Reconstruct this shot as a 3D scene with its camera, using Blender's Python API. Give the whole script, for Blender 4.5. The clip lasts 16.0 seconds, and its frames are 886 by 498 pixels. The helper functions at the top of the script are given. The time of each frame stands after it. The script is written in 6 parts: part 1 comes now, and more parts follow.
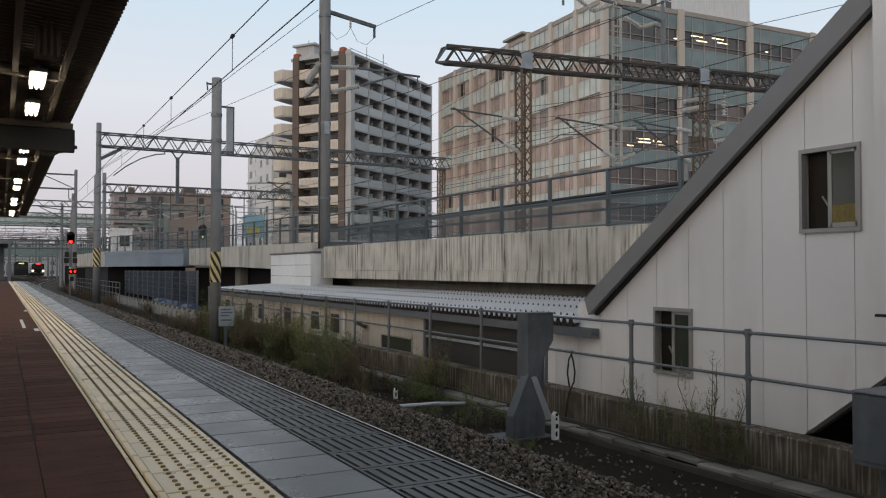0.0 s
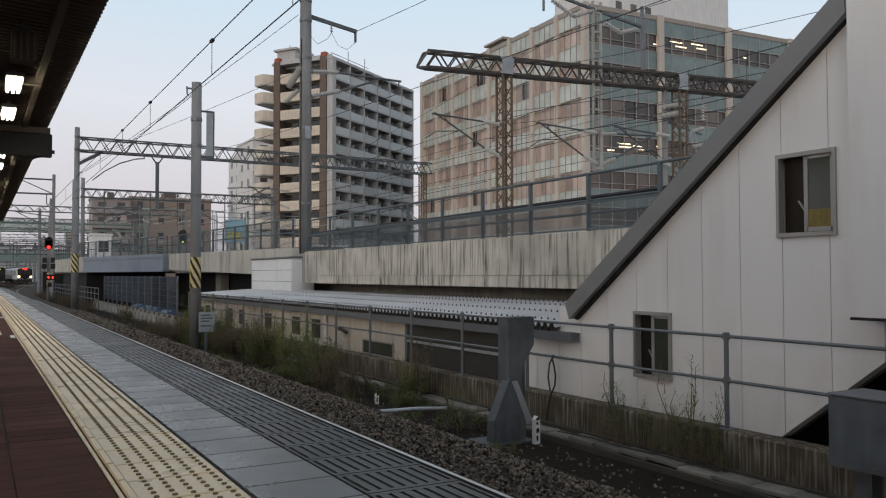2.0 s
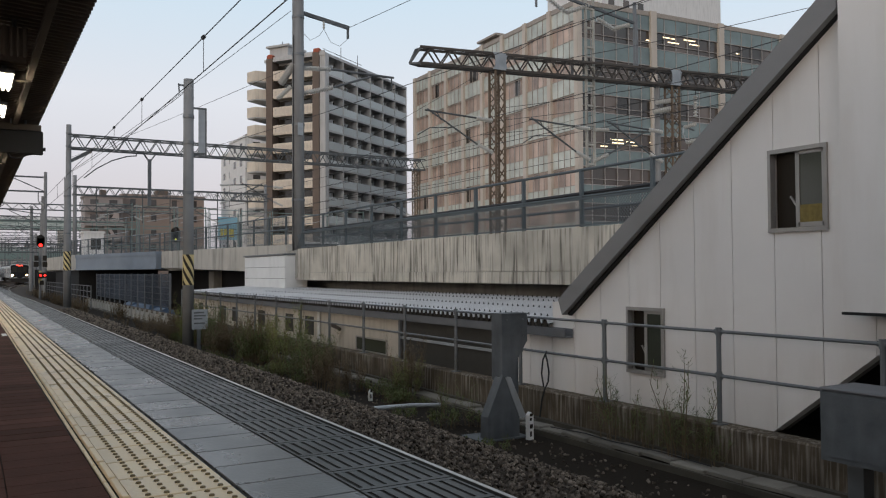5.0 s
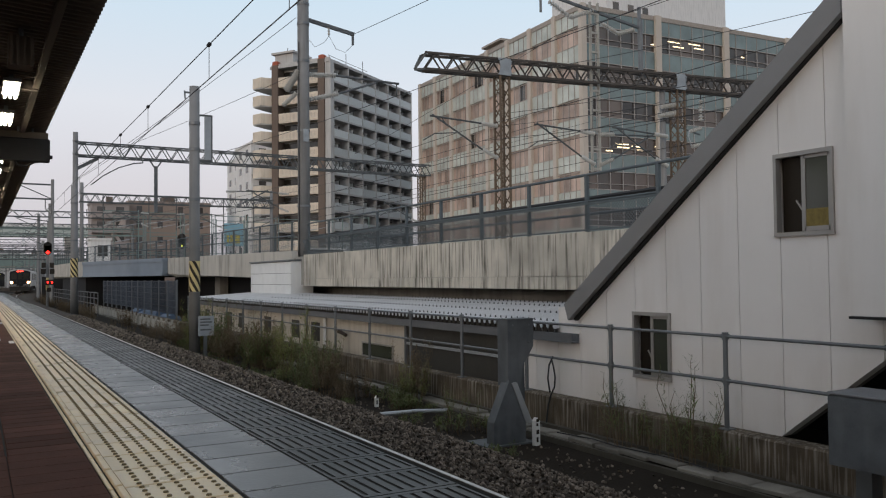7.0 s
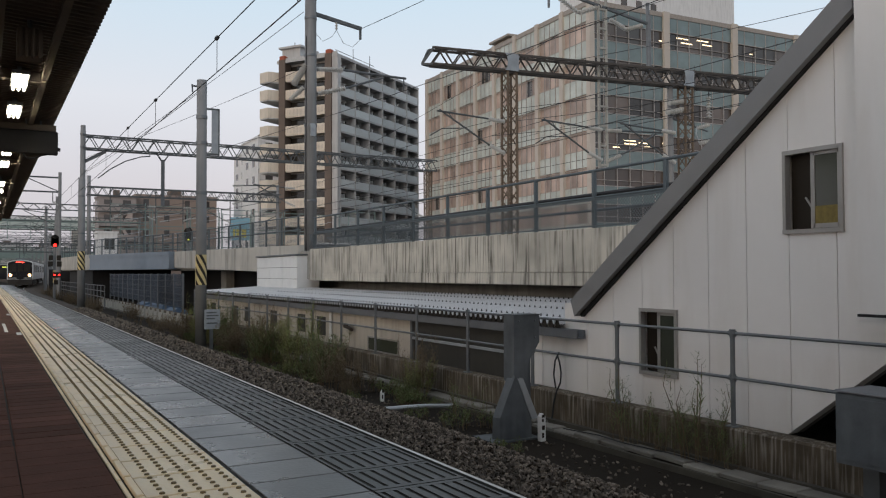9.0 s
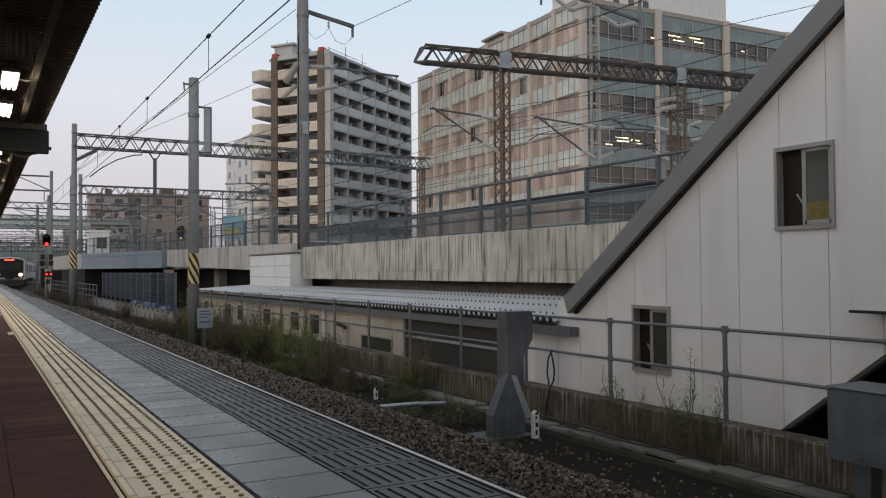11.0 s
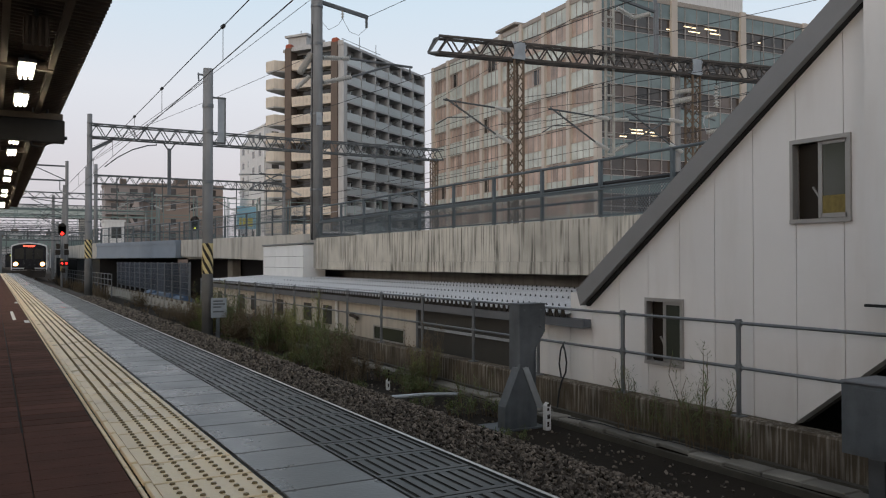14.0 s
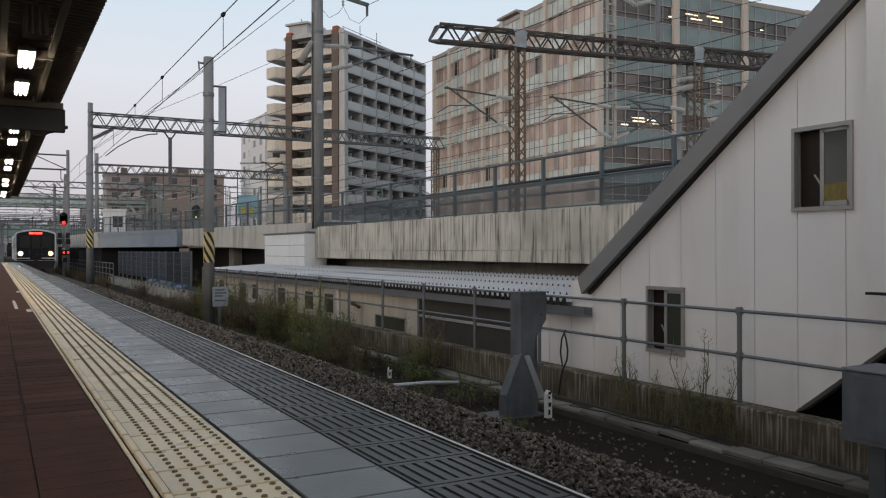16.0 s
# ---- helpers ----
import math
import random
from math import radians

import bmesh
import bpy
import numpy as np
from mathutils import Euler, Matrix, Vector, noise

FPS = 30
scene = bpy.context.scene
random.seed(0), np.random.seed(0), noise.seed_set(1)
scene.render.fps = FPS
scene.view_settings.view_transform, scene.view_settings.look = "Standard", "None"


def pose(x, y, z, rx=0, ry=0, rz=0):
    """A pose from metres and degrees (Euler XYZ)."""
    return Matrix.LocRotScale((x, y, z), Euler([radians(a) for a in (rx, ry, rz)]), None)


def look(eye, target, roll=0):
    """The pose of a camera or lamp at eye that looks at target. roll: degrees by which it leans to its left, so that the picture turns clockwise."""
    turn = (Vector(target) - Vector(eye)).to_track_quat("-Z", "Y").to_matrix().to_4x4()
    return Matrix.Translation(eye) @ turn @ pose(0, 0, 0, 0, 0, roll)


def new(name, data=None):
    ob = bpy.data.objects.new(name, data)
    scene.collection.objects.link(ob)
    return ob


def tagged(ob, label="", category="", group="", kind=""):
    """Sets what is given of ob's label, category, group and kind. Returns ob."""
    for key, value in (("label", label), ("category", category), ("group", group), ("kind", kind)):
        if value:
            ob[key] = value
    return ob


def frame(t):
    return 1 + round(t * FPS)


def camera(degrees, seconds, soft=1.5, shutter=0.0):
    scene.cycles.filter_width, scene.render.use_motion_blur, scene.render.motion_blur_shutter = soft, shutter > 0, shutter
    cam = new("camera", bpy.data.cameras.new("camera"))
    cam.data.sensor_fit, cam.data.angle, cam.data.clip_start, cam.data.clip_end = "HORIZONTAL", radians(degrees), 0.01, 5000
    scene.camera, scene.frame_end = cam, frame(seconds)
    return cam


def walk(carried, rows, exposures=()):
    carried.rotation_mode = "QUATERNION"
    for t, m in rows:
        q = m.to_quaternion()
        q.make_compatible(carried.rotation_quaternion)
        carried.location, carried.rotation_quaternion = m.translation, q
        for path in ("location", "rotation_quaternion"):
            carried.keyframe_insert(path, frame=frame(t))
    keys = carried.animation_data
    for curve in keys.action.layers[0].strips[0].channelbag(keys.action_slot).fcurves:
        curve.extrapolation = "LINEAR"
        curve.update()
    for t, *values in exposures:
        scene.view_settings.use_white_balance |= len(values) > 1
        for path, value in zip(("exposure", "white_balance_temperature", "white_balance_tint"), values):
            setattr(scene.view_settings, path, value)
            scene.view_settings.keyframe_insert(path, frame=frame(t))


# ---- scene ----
cam = camera(57.0, 16.0, soft=1.15)
# seconds, place of the hand-held camera, its yaw, pitch and roll
PATH = [
    (0.0, -0.023, 0.021, 0.753, -28.454, 1.481, -0.028),
    (0.5, -0.024, 0.022, 0.750, -28.656, 1.488, -0.208),
    (1.0, -0.020, 0.021, 0.750, -29.164, 1.529, -0.283),
    (1.5, -0.013, 0.019, 0.752, -29.675, 1.700, -0.183),
    (2.0, -0.010, 0.007, 0.756, -29.712, 1.803, 0.141),
    (2.5, -0.007, 0.014, 0.756, -29.921, 1.869, 0.445),
    (3.0, -0.005, -0.000, 0.760, -30.215, 2.134, 0.461),
    (5.5, -0.001, 0.009, 0.754, -30.082, 1.429, 0.368),
    (6.0, -0.002, 0.010, 0.754, -29.789, 1.417, 0.359),
    (6.5, -0.001, 0.003, 0.759, -29.682, 1.719, 0.585),
    (7.0, -0.000, 0.001, 0.760, -29.743, 1.932, 0.602),
    (7.5, -0.003, 0.005, 0.758, -29.811, 1.648, 0.352),
    (8.0, -0.003, 0.014, 0.754, -29.759, 1.346, 0.125),
    (8.5, -0.004, 0.018, 0.751, -29.503, 1.390, 0.059),
    (9.0, -0.005, 0.019, 0.751, -29.349, 1.624, 0.187),
    (11.5, 0.001, 0.018, 0.753, -29.869, 1.438, 0.436),
    (12.0, 0.002, 0.012, 0.752, -29.716, 1.616, 0.588),
    (12.5, 0.000, 0.010, 0.755, -29.375, 1.465, 0.591),
    (13.0, -0.002, 0.011, 0.756, -29.158, 1.106, 0.409),
    (13.5, -0.003, 0.020, 0.751, -28.909, 0.932, 0.153),
    (14.0, -0.004, 0.017, 0.750, -28.931, 0.866, 0.060),
    (14.5, -0.005, 0.026, 0.748, -29.156, 0.709, 0.107),
    (15.0, -0.005, 0.018, 0.748, -28.953, 0.346, 0.330),
    (15.5, -0.006, 0.019, 0.747, -28.881, 0.214, 0.274),
    (16.0, -0.003, 0.015, 0.748, -28.838, 0.070, 0.143),
]
walk(cam, [(t, pose(ex, ey, ez, 90 + p, r, y)) for t, ex, ey, ez, y, p, r in PATH])
scene.view_settings.exposure = 0.0

# ---------------------------------------------------------------- light
world = bpy.data.worlds.new("dusk_sky")
scene.world = world
world.use_nodes = True
wn = world.node_tree
sky = wn.nodes.new("ShaderNodeTexSky")
sky.sky_type = "NISHITA"
sky.sun_disc = False
SUN_ELEV, SUN_ROT = radians(7), radians(235)
sky.sun_elevation, sky.sun_rotation = SUN_ELEV, SUN_ROT
sky.air_density, sky.dust_density, sky.ozone_density = 1.0, 2.0, 1.5
# the sky's blue thinned by high haze, paler and pinker towards the horizon
geo = wn.nodes.new("ShaderNodeTexCoord")
sep = wn.nodes.new("ShaderNodeSeparateXYZ")
wn.links.new(geo.outputs["Generated"], sep.inputs[0])
haze = wn.nodes.new("ShaderNodeValToRGB")
cr = haze.color_ramp
cr.elements[0].position, cr.elements[0].color = 0.0, (0.55, 0.525, 0.575, 1)
cr.elements[1].position, cr.elements[1].color = 1.0, (0.55, 0.565, 0.62, 1)
for p, c in ((0.10, (0.68, 0.645, 0.69)), (0.2, (0.75, 0.765, 0.82)), (0.32, (0.625, 0.755, 0.865))):
    cr.elements.new(p).color = (*c, 1)
wn.links.new(sep.outputs["Z"], haze.inputs[0])
amp = wn.nodes.new("ShaderNodeVectorMath")
amp.operation = "SCALE"
amp.inputs["Scale"].default_value = 11.5
wn.links.new(haze.outputs[0], amp.inputs[0])
mixs = wn.nodes.new("ShaderNodeMix")
mixs.data_type = "RGBA"
mixs.inputs["Factor"].default_value = 0.85
wn.links.new(sky.outputs["Color"], mixs.inputs["A"])
wn.links.new(amp.outputs[0], mixs.inputs["B"])
wn.links.new(mixs.outputs["Result"], wn.nodes["Background"].inputs["Color"])
wn.nodes["Background"].inputs["Strength"].default_value = 0.1
sun = new("sun", bpy.data.lights.new("sun", "SUN"))
sun.data.energy, sun.data.angle, sun.data.color = 1.0, radians(30), (1.0, 0.82, 0.66)
sun.matrix_world = look((0, 0, 50), (-50 * math.sin(SUN_ROT), -50 * math.cos(SUN_ROT), 44))

# ---------------------------------------------------------------- materials
def mat(name, col, rough=0.7, metal=0.0, var=0.25, scale=6.0, bump=0.15, fine=60.0, streak=0.0,
        streak_col=(0.05, 0.045, 0.04), per_piece=0.0, stretch=(1, 1, 1), rough_var=0.12, dirt=0.0, spec=0.25, freq=4.5, run=0.35):
    """Painted, stone or metal surface: colour drifts at two scales, dirt, optional vertical run-off streaks and fine relief."""
    m = bpy.data.materials.new(name)
    m.use_nodes = True
    nt = m.node_tree
    N, L = nt.nodes.new, nt.links.new
    b = nt.nodes["Principled BSDF"]
    tc = N("ShaderNodeTexCoord")
    mp = N("ShaderNodeMapping")
    mp.inputs["Scale"].default_value = stretch
    where = tc.outputs["Object"]
    if per_piece:                       # pieces share a mesh: take the place in the world, so that no two look alike
        where = N("ShaderNodeNewGeometry").outputs["Position"]
    L(where, mp.inputs["Vector"])
    big = N("ShaderNodeTexNoise")
    big.inputs["Scale"].default_value, big.inputs["Detail"].default_value = scale, 5
    small = N("ShaderNodeTexNoise")
    small.inputs["Scale"].default_value, small.inputs["Detail"].default_value = fine, 3
    L(mp.outputs[0], big.inputs["Vector"])
    L(mp.outputs[0], small.inputs["Vector"])
    mix = N("ShaderNodeMix")
    mix.data_type = "RGBA"
    mix.inputs["A"].default_value = (*[c * (1 - var) for c in col], 1)
    mix.inputs["B"].default_value = (*[min(1, c * (1 + var)) for c in col], 1)
    add = N("ShaderNodeMath")
    add.operation = "MULTIPLY_ADD"
    add.inputs[1].default_value = 0.35
    L(small.outputs["Fac"], add.inputs[0])
    sc = N("ShaderNodeMath")
    sc.operation = "MULTIPLY_ADD"
    sc.inputs[1].default_value, sc.inputs[2].default_value = 1.5, -0.45
    L(big.outputs["Fac"], sc.inputs[0])
    L(sc.outputs[0], add.inputs[2])
    L(add.outputs[0], mix.inputs["Factor"])
    out = mix.outputs["Result"]
    if per_piece:
        oi = N("ShaderNodeObjectInfo")
        k = N("ShaderNodeMath")
        k.operation = "MULTIPLY_ADD"
        k.inputs[1].default_value, k.inputs[2].default_value = 2 * per_piece, 1 - per_piece
        L(oi.outputs["Random"], k.inputs[0])
        v = N("ShaderNodeVectorMath")
        v.operation = "SCALE"
        L(out, v.inputs[0])
        L(k.outputs[0], v.inputs["Scale"])
        out = v.outputs[0]
    if streak:
        m2 = N("ShaderNodeMapping")
        m2.inputs["Scale"].default_value = (freq, freq, run)
        L(tc.outputs["Object"], m2.inputs["Vector"])
        sn = N("ShaderNodeTexNoise")
        sn.inputs["Scale"].default_value, sn.inputs["Detail"].default_value = 1.0, 6
        L(m2.outputs[0], sn.inputs["Vector"])
        ramp = N("ShaderNodeValToRGB")
        ramp.color_ramp.elements[0].position, ramp.color_ramp.elements[1].position = 0.47, 0.68
        L(sn.outputs["Fac"], ramp.inputs[0])
        f = N("ShaderNodeMath")
        f.operation = "MULTIPLY"
        f.inputs[1].default_value = streak
        pn = N("ShaderNodeTexNoise")
        pn.inputs["Scale"].default_value, pn.inputs["Detail"].default_value = 0.9, 4
        L(tc.outputs["Object"], pn.inputs["Vector"])
        pr = N("ShaderNodeMapRange")
        pr.inputs["From Min"].default_value, pr.inputs["From Max"].default_value = 0.3, 0.5
        L(pn.outputs["Fac"], pr.inputs["Value"])
        pm = N("ShaderNodeMath")
        pm.operation = "MULTIPLY"
        L(ramp.outputs[0], pm.inputs[0])
        L(pr.outputs[0], pm.inputs[1])
        L(pm.outputs[0], f.inputs[0])
        mx = N("ShaderNodeMix")
        mx.data_type = "RGBA"
        L(f.outputs[0], mx.inputs["Factor"])
        L(out, mx.inputs["A"])
        mx.inputs["B"].default_value = (*streak_col, 1)
        out = mx.outputs["Result"]
    if dirt:
        dn = N("ShaderNodeTexNoise")
        dn.inputs["Scale"].default_value, dn.inputs["Detail"].default_value = scale * 0.31, 8
        L(where, dn.inputs["Vector"])
        r2 = N("ShaderNodeValToRGB")
        r2.color_ramp.elements[0].position, r2.color_ramp.elements[1].position = 0.5, 0.75
        L(dn.outputs["Fac"], r2.inputs[0])
        f2 = N("ShaderNodeMath")
        f2.operation = "MULTIPLY"
        f2.inputs[1].default_value = dirt
        L(r2.outputs[0], f2.inputs[0])
        mx2 = N("ShaderNodeMix")
        mx2.data_type = "RGBA"
        L(f2.outputs[0], mx2.inputs["Factor"])
        L(out, mx2.inputs["A"])
        mx2.inputs["B"].default_value = (*[c * 0.35 for c in col], 1)
        out = mx2.outputs["Result"]
    L(out, b.inputs["Base Color"])
    b.inputs["Metallic"].default_value = metal
    b.inputs["Specular IOR Level"].default_value = spec
    rr = N("ShaderNodeMath")
    rr.operation = "MULTIPLY_ADD"
    rr.inputs[1].default_value, rr.inputs[2].default_value = 2 * rough_var, rough - rough_var
    L(big.outputs["Fac"], rr.inputs[0])
    L(rr.outputs[0], b.inputs["Roughness"])
    if bump:
        bp = N("ShaderNodeBump")
        bp.inputs["Strength"].default_value, bp.inputs["Distance"].default_value = bump, 0.01
        L(small.outputs["Fac"], bp.inputs["Height"])
        L(bp.outputs[0], b.inputs["Normal"])
    return m


def glow(name, col, strength):
    m = bpy.data.materials.new(name)
    m.use_nodes = True
    b = m.node_tree.nodes["Principled BSDF"]
    b.inputs["Base Color"].default_value = (*col, 1)
    b.inputs["Emission Color"].default_value = (*col, 1)
    b.inputs["Emission Strength"].default_value = strength
    return m


def pane_mat(name, col, rough=0.08, per_piece=0.5):
    """Window glass with a dim interior behind it."""
    m = mat(name, col, rough=rough, var=0.3, scale=0.6, bump=0.0, per_piece=per_piece, rough_var=0.03)
    m.node_tree.nodes["Principled BSDF"].inputs["Specular IOR Level"].default_value = 0.6
    return m


M = {}
M["brown_paver"] = mat("brown_paver", (0.115, 0.057, 0.044), 0.9, spec=0.12, var=0.3, scale=5, per_piece=0.26, bump=0.3, dirt=0.45)
M["yellow_tile"] = mat("yellow_tactile", (0.88, 0.7, 0.425), 0.3, spec=0.35, var=0.12, scale=4, per_piece=0.07, bump=0.2, dirt=0.35)
M["inner_tile"] = mat("pale_tactile", (0.88, 0.705, 0.445), 0.36, spec=0.35, var=0.12, scale=4, per_piece=0.07, dirt=0.3)
M["slab"] = mat("grey_slab", (0.11, 0.112, 0.111), 0.3, spec=0.6, var=0.38, scale=2.2, per_piece=0.16, bump=0.12, dirt=0.75, rough_var=0.32)
M["tarp"] = mat("blue_tarpaulin", (0.09, 0.14, 0.22), 0.5, var=0.25, scale=1.5, bump=0.4, fine=9)
M["groove"] = mat("dark_groove", (0.038, 0.037, 0.034), 0.8, var=0.3)
M["concrete"] = mat("concrete", (0.36, 0.35, 0.32), 0.85, var=0.2, scale=2, streak=0.25, dirt=0.3)
M["stained"] = mat("stained_concrete", (0.55, 0.51, 0.44), 0.85, var=0.22, scale=1.6, streak=0.9, streak_col=(0.075, 0.068, 0.054), dirt=0.55, freq=11, run=0.7)
M["mossy"] = mat("mossy_concrete", (0.10, 0.08, 0.058), 0.9, var=0.45, scale=3, streak=0.75, streak_col=(0.34, 0.31, 0.27), dirt=0.7, freq=24, run=1.5, spec=0.1)
M["soil"] = mat("soil", (0.023, 0.019, 0.015), 0.95, spec=0.08, var=0.4, scale=0.8, fine=25, bump=0.6)
M["ballast"] = mat("ballast_bed", (0.06, 0.047, 0.037), 0.95, var=0.4, scale=9, fine=30, bump=0.9)
M["stone"] = mat("ballast_stone", (0.16, 0.135, 0.115), 0.9, var=0.5, scale=9, fine=70, bump=0.4)
M["rail"] = mat("rail_steel", (0.55, 0.53, 0.5), 0.35, metal=0.9, var=0.2, scale=8)
M["rust"] = mat("rusty_steel", (0.06, 0.042, 0.033), 0.8, var=0.35, scale=8)
M["wood"] = mat("sleeper", (0.2, 0.19, 0.17), 0.9, var=0.2)
M["panel"] = mat("white_panel", (0.785, 0.752, 0.727), 0.6, var=0.05, scale=0.7, bump=0.06, fine=110, streak=0.3, streak_col=(0.52, 0.46, 0.4), dirt=0.2, freq=2.2)
M["joint"] = mat("panel_joint", (0.14, 0.13, 0.125), 0.8)
M["fascia"] = mat("grey_fascia", (0.21, 0.205, 0.205), 0.45, var=0.1, scale=2, spec=0.5)
M["galv"] = mat("galvanised_steel", (0.17, 0.18, 0.19), 0.5, metal=0.55, var=0.2, scale=5, dirt=0.25)
M["greysteel"] = mat("grey_painted_steel", (0.1, 0.11, 0.12), 0.6, var=0.3, scale=5, dirt=0.6, streak=0.35, streak_col=(0.2, 0.205, 0.21))
M["pole"] = mat("concrete_pole", (0.22, 0.222, 0.225), 0.8, var=0.15, scale=2, streak=0.35)
M["roofmetal"] = mat("folded_roof_metal", (0.6, 0.6, 0.61), 0.45, metal=0.2, var=0.12, scale=1.5, dirt=0.2)
# dark paint, and painted shade on sheets in recesses and under the viaduct
M["dark"] = mat("dark_paint_and_shade", (0.02, 0.02, 0.021), 0.7, var=0.3)
M["wire"] = mat("wire", (0.03, 0.03, 0.032), 0.6, var=0.2)
M["lattice"] = mat("lattice_steel", (0.1, 0.108, 0.113), 0.6, metal=0.3, var=0.25, scale=3)
M["lattice_rust"] = mat("lattice_rusty", (0.135, 0.1, 0.072), 0.75, var=0.35, scale=3)
M["yellow"] = mat("yellow_paint", (0.62, 0.5, 0.25), 0.6, var=0.15)
# black paint, and painted shade in the gaps under the roof ribs
M["black"] = mat("black_paint_and_shade", (0.03, 0.024, 0.018), 0.6)
M["white"] = mat("white_paint", (0.75, 0.75, 0.74), 0.55, var=0.06, scale=3, dirt=0.1)
M["alu"] = mat("aluminium_frame", (0.36, 0.34, 0.32), 0.45, metal=0.4, var=0.1)
M["glass_dark"] = pane_mat("dark_glass", (0.03, 0.028, 0.024), per_piece=0.2)
M["insul"] = mat("porcelain", (0.42, 0.42, 0.405), 0.3, var=0.1)
M["canopy"] = mat("canopy_soffit", (0.1, 0.082, 0.066), 0.8, var=0.25, scale=2)
M["bluegirder"] = mat("blue_grey_paint", (0.22, 0.26, 0.31), 0.55, var=0.12, scale=1.5, dirt=0.3)
M["greenpane"] = pane_mat("greenish_pane", (0.055, 0.06, 0.045), 0.12, 0.1)
M["opendark"] = pane_mat("open_half_dark", (0.025, 0.02, 0.015), 0.3, 0.1)
M["opendark"].node_tree.nodes["Principled BSDF"].inputs["Specular IOR Level"].default_value = 0.1
M["yellowpane"] = mat("yellow_ribbed_pane", (0.2, 0.15, 0.045), 0.5, var=0.3, scale=20)
M["brownmesh"] = mat("brown_screen", (0.055, 0.052, 0.046), 0.6, var=0.2)
M["creamwall"] = mat("cream_wall", (0.55, 0.5, 0.43), 0.75, var=0.1, scale=1.5, streak=0.4, streak_col=(0.25, 0.22, 0.18), dirt=0.25)
M["lamp_red"] = glow("red_signal_lens", (1.0, 0.02, 0.015), 5.0)
M["lamp_green"] = glow("yellow_green_lens", (0.75, 0.8, 0.1), 1.2)
M["lid"] = mat("trough_lid", (0.19, 0.178, 0.155), 0.85, var=0.25, scale=3, per_piece=0.25, dirt=0.5)
# shadow on the trough's front face is put into this dark colour
M["troughdark"] = mat("shaded_trough", (0.07, 0.064, 0.052), 0.85, var=0.3, scale=3, dirt=0.6)
M["galvdark"] = mat("dull_grey_metal", (0.16, 0.165, 0.175), 0.6, metal=0.2, var=0.15, scale=3)
M["galvlight"] = mat("bright_galvanised", (0.42, 0.44, 0.46), 0.45, metal=0.4, var=0.2, scale=4)
M["steelblue"] = mat("blue_grey_steel", (0.1, 0.118, 0.128), 0.55, metal=0.2, var=0.15, scale=3)
M["bluesheet"] = mat("blue_grey_sheet", (0.06, 0.072, 0.092), 0.5, var=0.3, scale=0.8, per_piece=0.3, dirt=0.4)
M["skyblue"] = mat("pale_blue_board", (0.25, 0.45, 0.55), 0.5)
M["yellowsign"] = mat("yellow_sign", (0.6, 0.52, 0.1), 0.5)
M["stud"] = mat("tactile_stud", (0.2, 0.15, 0.075), 0.6, var=0.25, scale=8, bump=0.1)
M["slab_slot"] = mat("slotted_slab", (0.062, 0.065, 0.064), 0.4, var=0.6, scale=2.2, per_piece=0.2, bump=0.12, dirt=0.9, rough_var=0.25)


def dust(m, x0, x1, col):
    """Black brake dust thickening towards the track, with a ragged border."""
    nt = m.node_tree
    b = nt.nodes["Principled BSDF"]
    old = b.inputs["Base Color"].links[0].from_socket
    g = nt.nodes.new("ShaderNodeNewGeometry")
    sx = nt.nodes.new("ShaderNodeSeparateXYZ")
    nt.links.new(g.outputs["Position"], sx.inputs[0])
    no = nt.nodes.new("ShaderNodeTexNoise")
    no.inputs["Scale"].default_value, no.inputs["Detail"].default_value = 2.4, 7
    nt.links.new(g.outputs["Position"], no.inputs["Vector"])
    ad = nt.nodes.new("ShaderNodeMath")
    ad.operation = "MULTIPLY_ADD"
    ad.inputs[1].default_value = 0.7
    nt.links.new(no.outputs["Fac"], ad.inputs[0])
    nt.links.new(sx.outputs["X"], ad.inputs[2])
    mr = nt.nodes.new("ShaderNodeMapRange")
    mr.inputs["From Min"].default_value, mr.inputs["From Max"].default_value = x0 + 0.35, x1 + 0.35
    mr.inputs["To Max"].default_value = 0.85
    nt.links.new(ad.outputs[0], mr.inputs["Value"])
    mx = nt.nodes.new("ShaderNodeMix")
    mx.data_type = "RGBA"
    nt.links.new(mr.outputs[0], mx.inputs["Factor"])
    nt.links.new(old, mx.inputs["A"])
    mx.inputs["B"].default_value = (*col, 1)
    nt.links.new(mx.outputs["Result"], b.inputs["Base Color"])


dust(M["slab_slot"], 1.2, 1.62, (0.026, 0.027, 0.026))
M["brown_paver_rest"] = mat("brown_paver_rest", (0.115, 0.057, 0.044), 0.9, spec=0.12, var=0.3, scale=5, bump=0.3, dirt=0.3)


def stone_mat():
    """Loose stones, each with its own tone."""
    m = mat("loose_stone", (0.12, 0.1, 0.082), 0.9, var=0.3, scale=20, fine=80, bump=0.3)
    nt = m.node_tree
    b = nt.nodes["Principled BSDF"]
    old = b.inputs["Base Color"].links[0].from_socket
    g = nt.nodes.new("ShaderNodeNewGeometry")
    k = nt.nodes.new("ShaderNodeMath")
    k.operation = "MULTIPLY_ADD"
    k.inputs[1].default_value, k.inputs[2].default_value = 1.7, 0.25
    nt.links.new(g.outputs["Random Per Island"], k.inputs[0])
    v = nt.nodes.new("ShaderNodeVectorMath")
    v.operation = "SCALE"
    nt.links.new(old, v.inputs[0])
    nt.links.new(k.outputs[0], v.inputs["Scale"])
    nt.links.new(v.outputs[0], b.inputs["Base Color"])
    return m


